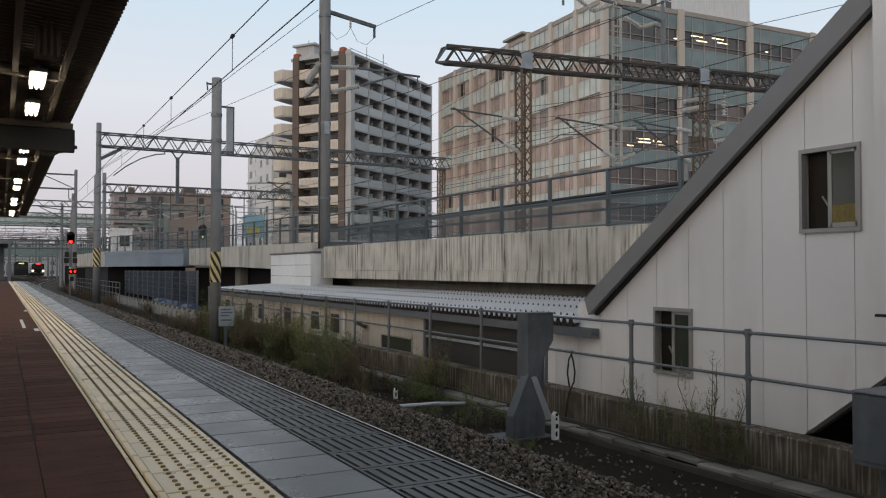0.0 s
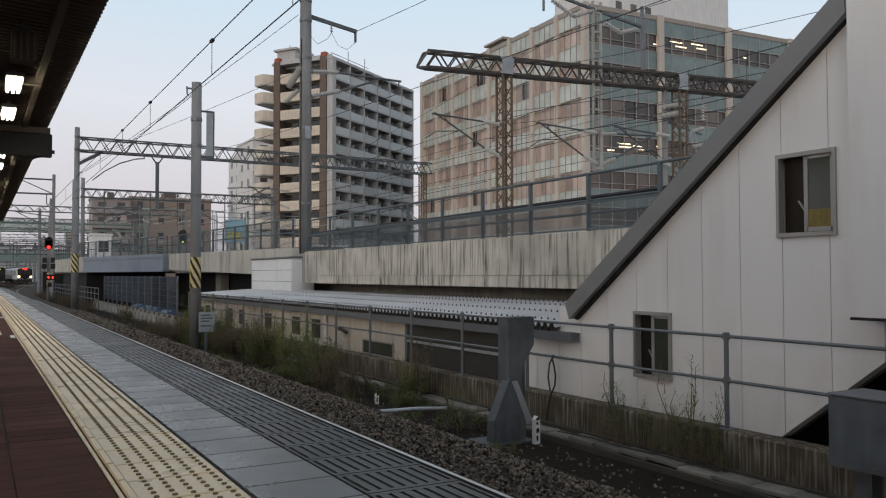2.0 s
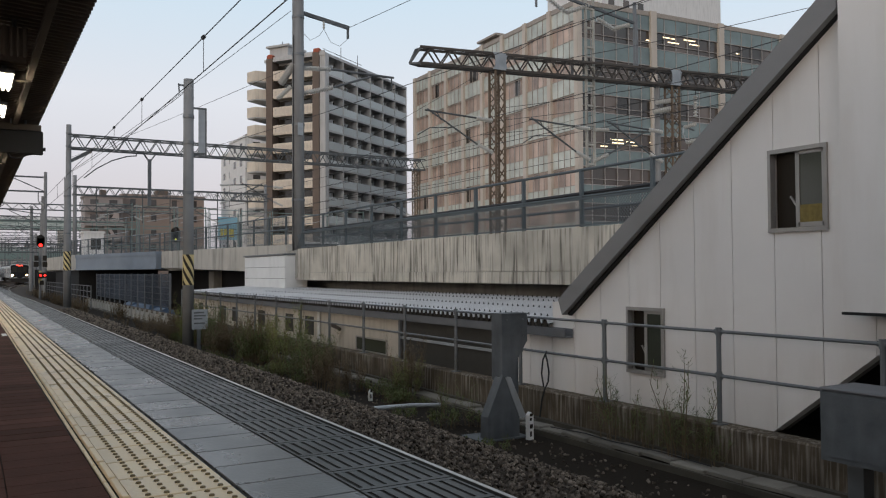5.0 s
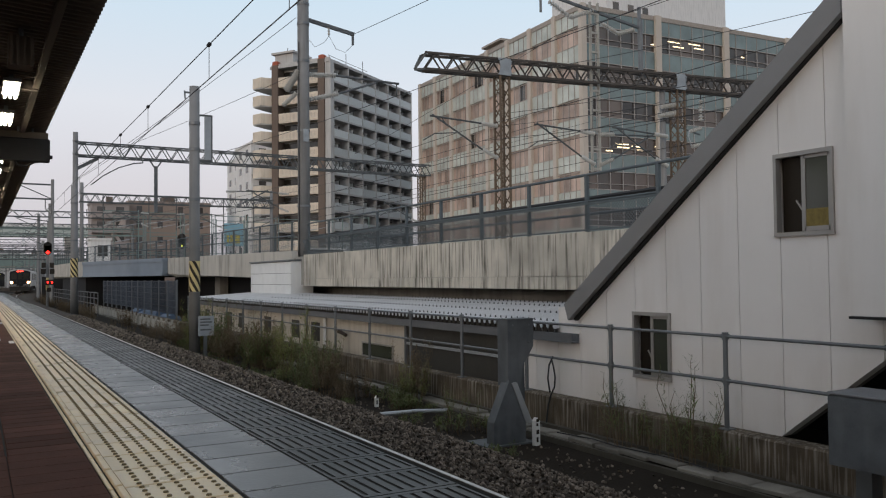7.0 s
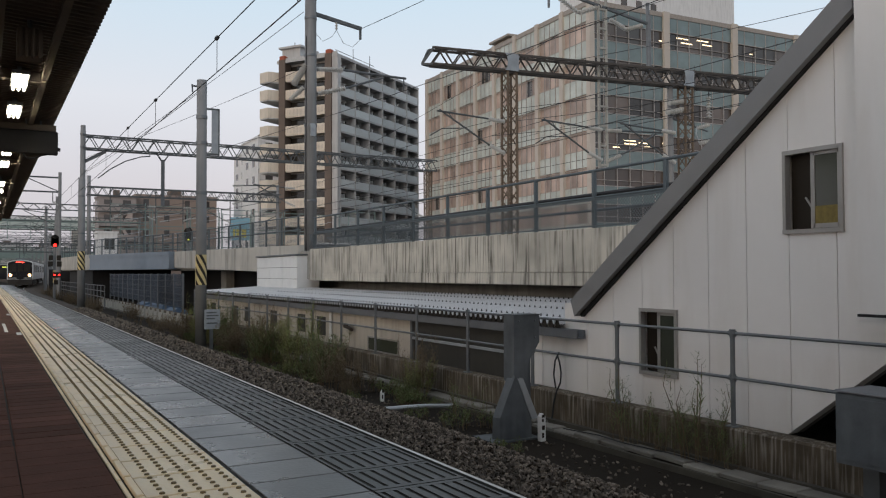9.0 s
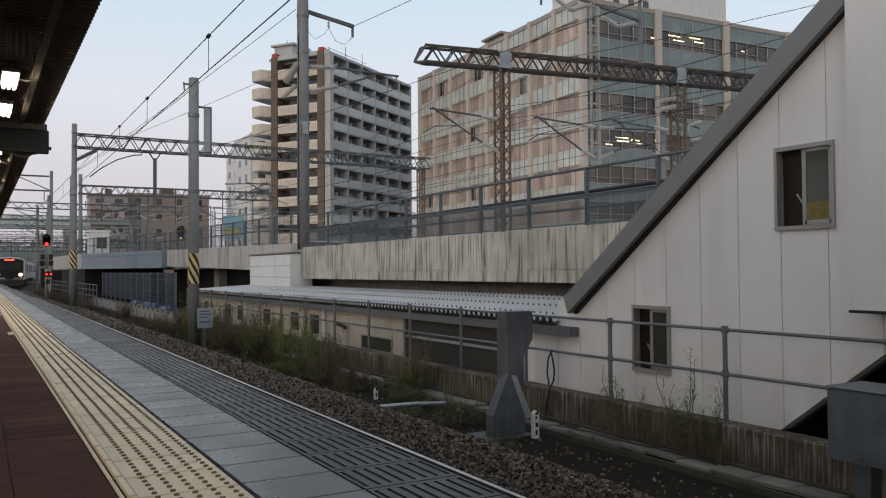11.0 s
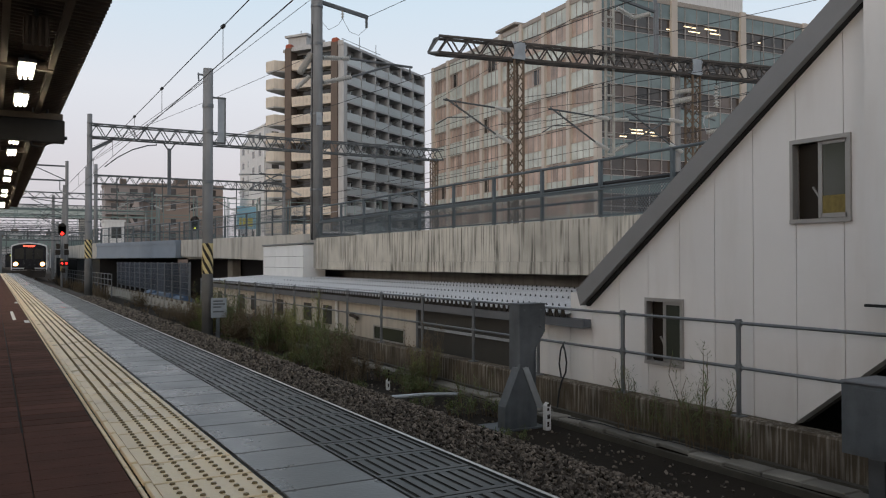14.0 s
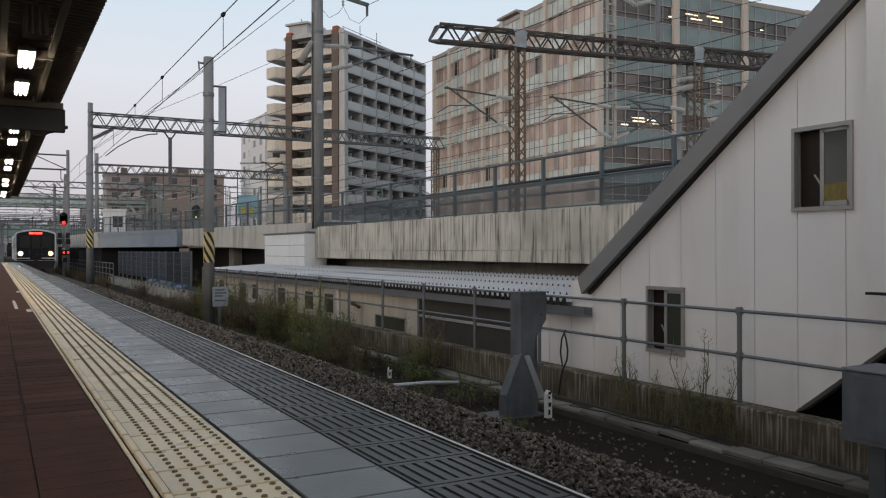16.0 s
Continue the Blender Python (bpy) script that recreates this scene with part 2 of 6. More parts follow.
M["stone_loose"] = stone_mat()
M["edge"] = mat("dark_edge", (0.03, 0.031, 0.03), 0.75, spec=0.2, var=0.5, scale=3, dirt=0.5)
M["plate"] = mat("weathered_plate", (0.3, 0.33, 0.36), 0.5, var=0.2, scale=5, dirt=0.4)
M["palecon"] = mat("pale_concrete", (0.5, 0.475, 0.43), 0.85, var=0.15, scale=0.8, streak=0.5, streak_col=(0.14, 0.13, 0.11), dirt=0.35, freq=2.0)
M["rustbeam"] = mat("rusty_grey_beam", (0.075, 0.066, 0.06), 0.7, metal=0.2, var=0.4, scale=1.5, dirt=0.5)
M["tube"] = glow("fluorescent_tube", (1.0, 0.88, 0.66), 45.0)


# ---------------------------------------------------------------- mesh tools
class MB:
    """Collects vertices and faces of one mesh."""

    def __init__(self):
        self.v, self.f = [], []

    def box(self, x0, y0, z0, x1, y1, z1):
        n = len(self.v)
        self.v += [(x, y, z) for z in (z0, z1) for x, y in ((x0, y0), (x1, y0), (x1, y1), (x0, y1))]
        self.f += [tuple(n + i for i in q) for q in ((3, 2, 1, 0), (4, 5, 6, 7), (0, 1, 5, 4), (1, 2, 6, 5), (2, 3, 7, 6), (3, 0, 4, 7))]
        return self

    def slab(self, x0, y0, z0, x1, y1, z1, c=0.006):
        """A box whose upper edges are chamfered."""
        n = len(self.v)
        for z, d in ((z0, 0), (z1 - c, 0), (z1, c)):
            self.v += [(x0 + d, y0 + d, z), (x1 - d, y0 + d, z), (x1 - d, y1 - d, z), (x0 + d, y1 - d, z)]
        for k in (0, 4):
            self.f += [tuple(n + k + i for i in (j, (j + 1) % 4, 4 + (j + 1) % 4, 4 + j)) for j in range(4)]
        self.f += [(n + 8, n + 9, n + 10, n + 11), (n + 3, n + 2, n + 1, n)]
        return self

    def beam(self, a, b, w, h=None):
        """A bar of w x h from a to b."""
        h = h or w
        a, b = Vector(a), Vector(b)
        d = (b - a).normalized()
        s = d.cross(Vector((0, 0, 1)))
        s = s.normalized() if s.length > 1e-3 else Vector((1, 0, 0))
        u = s.cross(d)
        n = len(self.v)
        for p in (a, b):
            self.v += [tuple(p + s * (i * w / 2) + u * (j * h / 2)) for i, j in ((-1, -1), (1, -1), (1, 1), (-1, 1))]
        self.f += [tuple(n + i for i in q) for q in ((3, 2, 1, 0), (4, 5, 6, 7), (0, 1, 5, 4), (1, 2, 6, 5), (2, 3, 7, 6), (3, 0, 4, 7))]
        return self

    def cyl(self, a, b, r, r2=None, n=10, caps=True):
        r2 = r if r2 is None else r2
        a, b = Vector(a), Vector(b)
        d = (b - a).normalized()
        s = d.cross(Vector((0, 0, 1)))
        s = s.normalized() if s.length > 1e-3 else Vector((1, 0, 0))
        u = s.cross(d)
        k = len(self.v)
        for p, q in ((a, r), (b, r2)):
            self.v += [tuple(p + (s * math.cos(t) + u * math.sin(t)) * q) for t in (2 * math.pi * i / n for i in range(n))]
        self.f += [(k + i, k + (i + 1) % n, k + n + (i + 1) % n, k + n + i) for i in range(n)]
        if caps:
            self.f += [tuple(k + i for i in reversed(range(n))), tuple(k + n + i for i in range(n))]
        return self

    def tube(self, pts, r, n=5):
        """One unbroken round bar through the points; r may be a list of radii."""
        pts = [Vector(p) for p in pts]
        k, m = len(self.v), len(pts)
        ref = Vector((0, 0, 1)) if abs((pts[-1] - pts[0]).normalized().z) < 0.9 else Vector((1, 0, 0))
        for i, p in enumerate(pts):
            d = (pts[min(i + 1, m - 1)] - pts[max(i - 1, 0)]).normalized()
            s = d.cross(ref).normalized()
            u = s.cross(d)
            q = r[i] if isinstance(r, (list, tuple)) else r
            self.v += [tuple(p + (s * math.cos(t) + u * math.sin(t)) * q) for t in (2 * math.pi * j / n for j in range(n))]
        for i in range(m - 1):
            self.f += [(k + i * n + j, k + i * n + (j + 1) % n, k + (i + 1) * n + (j + 1) % n, k + (i + 1) * n + j) for j in range(n)]
        self.f += [tuple(k + j for j in reversed(range(n))), tuple(k + (m - 1) * n + j for j in range(n))]
        return self

    def prism(self, poly, axis, lo, hi):
        """Extrudes a polygon, given in the two other axes, along an axis."""
        n, m = len(self.v), len(poly)
        for c in (lo, hi):
            for p in poly:
                q = list(p)
                q.insert(axis, c)
                self.v.append(tuple(q))
        self.f += [tuple(n + i for i in range(m)), tuple(n + m + i for i in reversed(range(m)))]
        self.f += [(n + i, n + m + i, n + m + (i + 1) % m, n + (i + 1) % m) for i in range(m)]
        return self

    def quad(self, *p):
        n = len(self.v)
        self.v += [tuple(q) for q in p]
        self.f.append(tuple(range(n, n + len(p))))
        return self

    def mesh(self, name, material, smooth=False, fix=True):
        me = bpy.data.meshes.new(name)
        me.from_pydata(self.v, [], self.f)
        if fix and len(self.f) < 60000:
            bm = bmesh.new()
            bm.from_mesh(me)
            bmesh.ops.recalc_face_normals(bm, faces=bm.faces)
            bm.to_mesh(me)
            bm.free()
        me.materials.append(material)
        if smooth:
            me.shade_auto_smooth() if hasattr(me, "shade_auto_smooth") else me.polygons.foreach_set("use_smooth", [True] * len(me.polygons))
        me.update()
        return me


def part(name, mb, material, parent=None, label="", at=None, smooth=False):
    """One mesh object under a thing or a part; at: its own origin within its parent."""
    ob = new(name, mb.mesh(name, material, smooth) if isinstance(mb, MB) else mb)
    ob.parent = parent
    if at is not None:
        ob.matrix_basis = at
    if label:
        ob["label"] = label
    return ob


def thing(name, m, label, category, group="", kind=""):
    ob = new(name)
    ob.matrix_basis = m
    ob.empty_display_size = 0.2
    return tagged(ob, label, category, group, kind)


def solid(name, mb, material, label, category, group="", kind="", smooth=False, m=None):
    """A thing that is one mesh."""
    ob = part(name, mb, material, smooth=smooth)
    if m is not None:
        ob.matrix_basis = m
    return tagged(ob, label, category, group, kind)


def structure(name, mb, material, label="", smooth=False):
    return tagged(part(name, mb, material, label=label, smooth=smooth), label, "", "", "structure")

# ---------------------------------------------------------------- ground and track
RAIL_Z, GROUND_Z, TRACK_X = -0.95, -1.6, 3.0


BEND_Y = [-40, 66, 72, 79, 86, 95, 105, 114.5, 128, 147, 161, 176, 194, 212, 232, 270, 320, 700]
BEND_X = [2.985, 2.985, 2.84, 2.84, 2.92, 3.05, 3.35, 3.85, 5.0, 6.85, 8.0, 8.65, 8.45, 7.6, 6.7, 5.5, 4.6, 4.0]


def track_x(y, off=0.0):
    """Middle of the track: straight along the platform, bending beyond it."""
    return off + float(np.mean(np.interp([y - 6, y - 3, y, y + 3, y + 6], BEND_Y, BEND_X)))


structure("ground", MB().quad((-4000, -4000, GROUND_Z), (4000, -4000, GROUND_Z), (4000, 4000, GROUND_Z), (-4000, 4000, GROUND_Z)), M["soil"], "dark bare soil and cinders beside the railway")

YS = [-8 + 2 * i for i in range(34)] + [62 + 5 * i for i in range(70)]


def swept(profile, ys=YS, off=0.0):
    """A profile of (x, z) swept along the curved track."""
    mb = MB()
    m = len(profile)
    for y in ys:
        mb.v += [(track_x(y) + off + x, y, z) for x, z in profile]
    for i in range(len(ys) - 1):
        mb.f += [(i * m + j, i * m + j + 1, (i + 1) * m + j + 1, (i + 1) * m + j) for j in range(m - 1)]
    return mb


bed = structure("track_bed", swept([(-1.45, -1.6), (-1.45, -1.13), (-0.9, -1.1), (0.9, -1.1), (1.25, -1.08), (1.6, -1.12), (2.05, -1.3), (2.6, -1.55), (2.9, -1.62)]), M["ballast"], "brown crushed-stone ballast bed of the railway track")
RAILP = [(-0.06, -0.153), (-0.06, -0.14), (-0.012, -0.12), (-0.012, -0.04), (-0.033, -0.03), (-0.033, 0), (0.033, 0), (0.033, -0.03), (0.012, -0.04), (0.012, -0.12), (0.06, -0.14), (0.06, -0.153)]
for o in (-0.5665, 0.5665):
    tagged(part("rail", swept([(x, z + RAIL_Z) for x, z in RAILP], off=o), M["rust"]), "worn steel running rail on the ballast", "rail", "rails of the track", "structure")
for o in (-0.5665, 0.5665):
    tagged(part("rail_head", swept([(-0.021, RAIL_Z + 0.002), (0.021, RAIL_Z + 0.002)], off=o), M["rail"]), "polished running surface of the rail", "rail", "rails of the track", "structure")
slp = MB().box(-1.0, -0.11, -0.12, 1.0, 0.11, 0).mesh("sleeper", M["wood"])
for i in range(150):
    y = 1 + i * 0.62
    tagged(part("sleeper", slp, None, at=pose(track_x(y), y, RAIL_Z - 0.155)), "grey concrete sleeper under the rails", "sleeper", "sleepers of the track", "structure")

# ---------------------------------------------------------------- platform
PLAT_END = 62.0
plat = structure("platform", MB().box(-7, -9, -1.6, 1.55, PLAT_END, -0.03), M["concrete"], "long concrete station platform")
structure("platform_edge", MB().slab(1.551, -9, -0.22, 1.576, PLAT_END, -0.002, 0.012), M["edge"], "concrete edge of the platform")

# ---------------------------------------------------------------- retaining wall and gable building
WALL_X = 7.6
structure("retaining_wall", MB().slab(WALL_X - 0.06, -4, -1.62, WALL_X + 0.22, 64, -1.06, 0.02), M["mossy"], "low mossy stained concrete retaining wall")

GX = 8.05
S = 0.775                                   # rise of the stair roof per metre of run


def roof_z(y):
    return 0.16 + S * (10.2 - y)


JOINTS = [11.6, 11.0, 10.4] + [9.85 - 0.603 * k for k in range(18)]


def low_z(y):
    """Underside of the stair wall, which rises with the stairs near its foot."""
    return -1.3 if y > 6.5 else -1.1 + S * (6.26 - y)


WINDOWS = [(7.975, 8.68, -0.66, 0.225), (5.54, 6.285, 1.195, 2.115)]      # openings: near, far, sill, head


def columns(y1, y0, top1, top0, x0, x1, gap=0.0):
    """A strip of wall from y1 (far) to y0 (near), with the window openings left out of it."""
    mb = MB()
    a, b = y1 - gap, y0 + gap

    def top(y):
        return top1 + (top0 - top1) * (y1 - y) / (y1 - y0)

    def piece(p, q, lo1, lo0, hi1, hi0):
        mb.prism([(p, lo1), (p, hi1), (q, hi0), (q, lo0)], 0, x0, x1)
    for n0, n1, z0, z1 in WINDOWS:
        if n0 < a and n1 > b:
            p, q = min(a, n1), max(b, n0)
            piece(p, q, low_z(p), low_z(q), z0, z0)
            piece(p, q, z1, z1, top(p), top(q))
            if a > n1:
                piece(a, n1, low_z(a), low_z(n1), top(a), top(n1))
            if b < n0:
                piece(n0, b, low_z(n0), low_z(b), top(n0), top(b))
            return mb
    piece(a, b, low_z(a), low_z(b), top(a), top(b))
    return mb


wall_st = structure("wall_stair", MB().box(GX + 0.16, 9.9, -1.3, GX + 0.26, 11.6, -0.2), M["joint"], "side wall of the covered station stairs")
for a, b in zip(JOINTS, JOINTS[1:]):
    ta, tb = (roof_z(a) - 0.12, roof_z(b) - 0.12) if b < 9.9 else (-0.1, -0.1)
    if a > 9.5 and b < 9.9:
        ta = 0.25
    part("panel", columns(a, b, ta, tb, GX, GX + 0.155, 0.005), M["panel"], wall_st)
    part("backing", columns(a, b, ta - 0.05, tb - 0.05, GX + 0.16, GX + 0.26), M["joint"], wall_st)
# sloping roof and fascia over the stairs
structure("stair_roof", MB().prism([(10.05, 0.12), (10.05, 0.3), (-1.0, 8.5), (-1.0, 8.3)], 0, GX - 0.02, 11.4), M["fascia"], "dark grey sloping roof over the stairs")
fas = structure("trim_fascia", MB().prism([(9.96, 0.07), (10.05, 0.31), (5.3, 3.835), (5.3, 3.505)], 0, GX - 0.16, GX - 0.03)
                .prism([(5.29, 3.515), (5.29, 3.842), (-1, 8.52), (-1, 8.2)], 0, GX - 0.16, GX - 0.03), M["fascia"], "dark grey metal fascia along the stair roof")
# flashing strip coloured dark to draw the shadow line below the fascia
structure("trim_flashing", MB().prism([(9.9, 0.06), (-1, 8.2), (-1, 8.27), (9.93, 0.13)], 0, GX - 0.075, GX - 0.004), M["dark"], "dark flashing strip painting in the shadow line under the fascia")
# the stairwell's darkness is put into this wall's colour
structure("wall_back", MB().prism([(-2, -1.6), (-2, roof_z(-2) - 0.1), (10.2, 0.0), (10.2, -1.6)], 0, 11.0, 11.2).box(8.3, 11.5, -1.6, 11, 11.62, -0.1), M["dark"], "inner stairwell wall coloured near-black for the unlit interior")
# upper storey standing proud of the stairs
structure("wall_upper", MB().box(GX - 0.4, -3, 0.32, GX + 0.3, 5.12, 8.0), M["panel"], "plain white upper wall of the station building")
structure("trim_upper", MB().box(GX - 0.415, -3, 0.29, GX + 0.3, 5.13, 0.318), M["dark"], "dark drip edge under the upper wall")


def sash_window(name, y0, y1, z0, z1, lit):
    """A two-leaf sliding window with an aluminium frame; one leaf stands open."""
    o = tagged(new(name), "aluminium sliding window with one leaf slid open", "", "", "structure")
    o.matrix_basis = pose(GX, y0, z0)
    w, h = y1 - y0, z1 - z0
    f = 0.028
    part("window_frame", MB().box(-0.03, -0.012, -0.02, 0.06, f, h + 0.02).box(-0.03, w - f, -0.02, 0.06, w + 0.012, h + 0.02)
         .box(-0.03, f, h - f, 0.06, w - f, h + 0.02).box(-0.034, -0.014, -0.025, 0.06, w + 0.014, f * 0.8), M["alu"], o)
    part("leaf_frame", MB().box(0.0, f, f, 0.03, f + 0.04, h - f).box(0.0, w * 0.5 - 0.02, f, 0.03, w * 0.5 + 0.03, h - f)
         .box(0.0, f, h - f - 0.04, 0.03, w * 0.5, h - f).box(0.0, f, f, 0.03, w * 0.5, f + 0.05), M["alu"], o)
    part("pane", MB().box(0.012, f + 0.04, f + 0.05, 0.018, w * 0.5 - 0.02, h - f - 0.04), M["greenpane"], o)
    part("leaf_frame", MB().box(0.04, w * 0.48, f, 0.07, w * 0.52 + 0.03, h - f), M["alu"], o)
    # open half: a near-black sheet paints in the unlit room
    part("pane", MB().box(0.09, w * 0.5 + 0.03, f, 0.1, w - f, h - f), M["opendark"], o)
    part("blind", MB().box(0.003, f + 0.04, f, 0.009, w * 0.5 - 0.02, h * (0.3 if lit else 0.06)), M["yellowpane"] if lit else M["dark"], o, "ribbed yellowish pane" if lit else "")
    # second dark sheet standing for the unlit room
    part("reveal", MB().box(0.14, 0, 0, 0.16, w, h), M["dark"], o)
    part("latch", MB().beam((0.03, w * 0.56, h * 0.30), (0.03, w * 0.66, h * 0.42), 0.018), M["alu"], o)


sash_window("window_1", 7.98, 8.675, -0.655, 0.22, False)
sash_window("window_2", 5.545, 6.28, 1.2, 2.11, True)
# viaduct
VX = 10.7
structure("viaduct_deck", MB().box(VX + 0.25, -6, 0.5, 40, 30.5, 0.95).box(VX + 1.7, -6, -1.6, VX + 2.1, 35.9, 0.5), M["concrete"], "concrete deck and edge beam of the elevated railway")
par = structure("viaduct_parapet", MB().box(VX + 0.12, -6, 0.5, VX + 0.25, 30.6, 1.58), M["concrete"], "concrete parapet of the elevated railway")
structure("viaduct_deck_far", MB().box(VX + 0.4, 30.5, 0.9, 40, 54.4, 1.35).prism([(7.6, 67.9), (11.1, 54.402), (40, 54.402), (40, 98), (7.36, 98)], 2, 1.0, 1.4), M["concrete"], "far concrete deck of the elevated railway")
par2 = structure("viaduct_parapet_far", MB().prism([(30.6, 0.72), (30.6, 1.83), (54.4, 2.13), (54.4, 1.1)], 0, VX, VX + 0.25).prism([(68.4, 1.0), (68.4, 2.2), (98, 2.4), (98, 1.15)], 0, 7.1, 7.35), M["palecon"], "weather-streaked concrete parapet beyond the white cabin")
# the shade under the viaduct, put in as near-black sheets
structure("wall_under_viaduct", MB().box(6.2, 99.0, -1.6, 13.0, 99.3, 1.2).box(7.5, 70, -1.6, 13.5, 70.3, 1.0).box(7.6, 70.3, -1.6, 7.8, 91, 1.0).box(13.5, 30.6, -1.6, 13.8, 66, 1.0).box(14.5, -6, -1.6, 14.8, 30, 0.5), M["dark"], "near-black sheets standing for the shade under the viaduct")
# the girder runs askew from the parapet to the far abutment
BG = pose(10.7, 54.5, 0, 0, 0, 104.4)
bg = structure("bridge_girder", MB().box(0, 0.0, 1.06, 13.5, 0.35, 1.96).box(0, -0.12, 1.9, 13.5, 0.4, 2.14).box(0, -0.1, 1.0, 13.5, 0.42, 1.08), M["bluegirder"], "blue-grey painted steel bridge girder")
bg.matrix_basis = BG
stiff = MB().box(-0.02, -0.07, 1.08, 0.02, 0.0, 1.9).mesh("stiffener", M["bluegirder"])
for k in range(9):
    part("stiffener", stiff, None, bg, at=pose(0.6 + k * 1.53, 0, 0))
for y in (36.0, 50.0):
    structure("viaduct_pier", MB().box(12.9, y, -1.6, 13.4, y + 1.2, 0.9), M["concrete"], "concrete pier under the viaduct")

# unseen walls added behind the camera and beyond the platform to block skylight
structure("wall_station_rear", MB().box(-20, -10.3, -1.6, 7.6, -10, 4.4), M["concrete"], "plain unseen wall added behind the camera to block skylight")
structure("wall_station_side", MB().box(-20.3, -10.3, -1.6, -20, 60, 1.6), M["concrete"], "plain unseen wall added beyond the platform to block skylight")

# ---------------------------------------------------------------- large buildings
M["beige"] = mat("beige_tile", (0.52, 0.463, 0.405), 0.7, var=0.1, scale=0.8, fine=8)
M["spandrel"] = pane_mat("green_glass_spandrel", (0.5, 0.525, 0.48), 0.25, 0.08)
M["spandrel_side"] = pane_mat("teal_glass_spandrel", (0.15, 0.2, 0.2), 0.15, 0.08)
M["curtain"] = pane_mat("pink_curtained_glass", (0.43, 0.325, 0.27), 0.25, 0.35)
M["officeglass"] = pane_mat("office_glass", (0.095, 0.074, 0.062), 0.12, 0.5)
M["bareglass"] = pane_mat("bare_office_glass", (0.045, 0.04, 0.036), 0.08, 0.5)
M["lit"] = glow("lit_ceiling", (1.0, 0.8, 0.5), 2.0)
M["mullion"] = mat("mullion", (0.33, 0.29, 0.255), 0.5)
M["orange"] = mat("orange_paint", (0.36, 0.1, 0.06), 0.7)
M["mullion2"] = mat("pale_mullion", (0.36, 0.33, 0.31), 0.5)
M["cream"] = mat("cream_balcony", (0.7, 0.62, 0.52), 0.7, var=0.1, scale=0.7, streak=0.15)
M["brownwall"] = mat("brown_tile_wall", (0.15, 0.115, 0.095), 0.7, var=0.12, scale=0.8)
M["greywall"] = mat("grey_apartment_wall", (0.48, 0.475, 0.47), 0.75, var=0.1, scale=0.6, streak=0.2)
M["balglass"] = mat("balcony_panel", (0.52, 0.55, 0.55), 0.35, var=0.1, per_piece=0.12)
M["whitewall"] = mat("white_render", (0.72, 0.71, 0.7), 0.75, var=0.07, scale=0.5, streak=0.2)
M["brick"] = mat("brown_brick_wall", (0.3, 0.237, 0.203), 0.8, var=0.12, scale=0.5)
M["pinkwall"] = mat("pinkish_wall", (0.33, 0.29, 0.275), 0.8, var=0.1, scale=0.5)


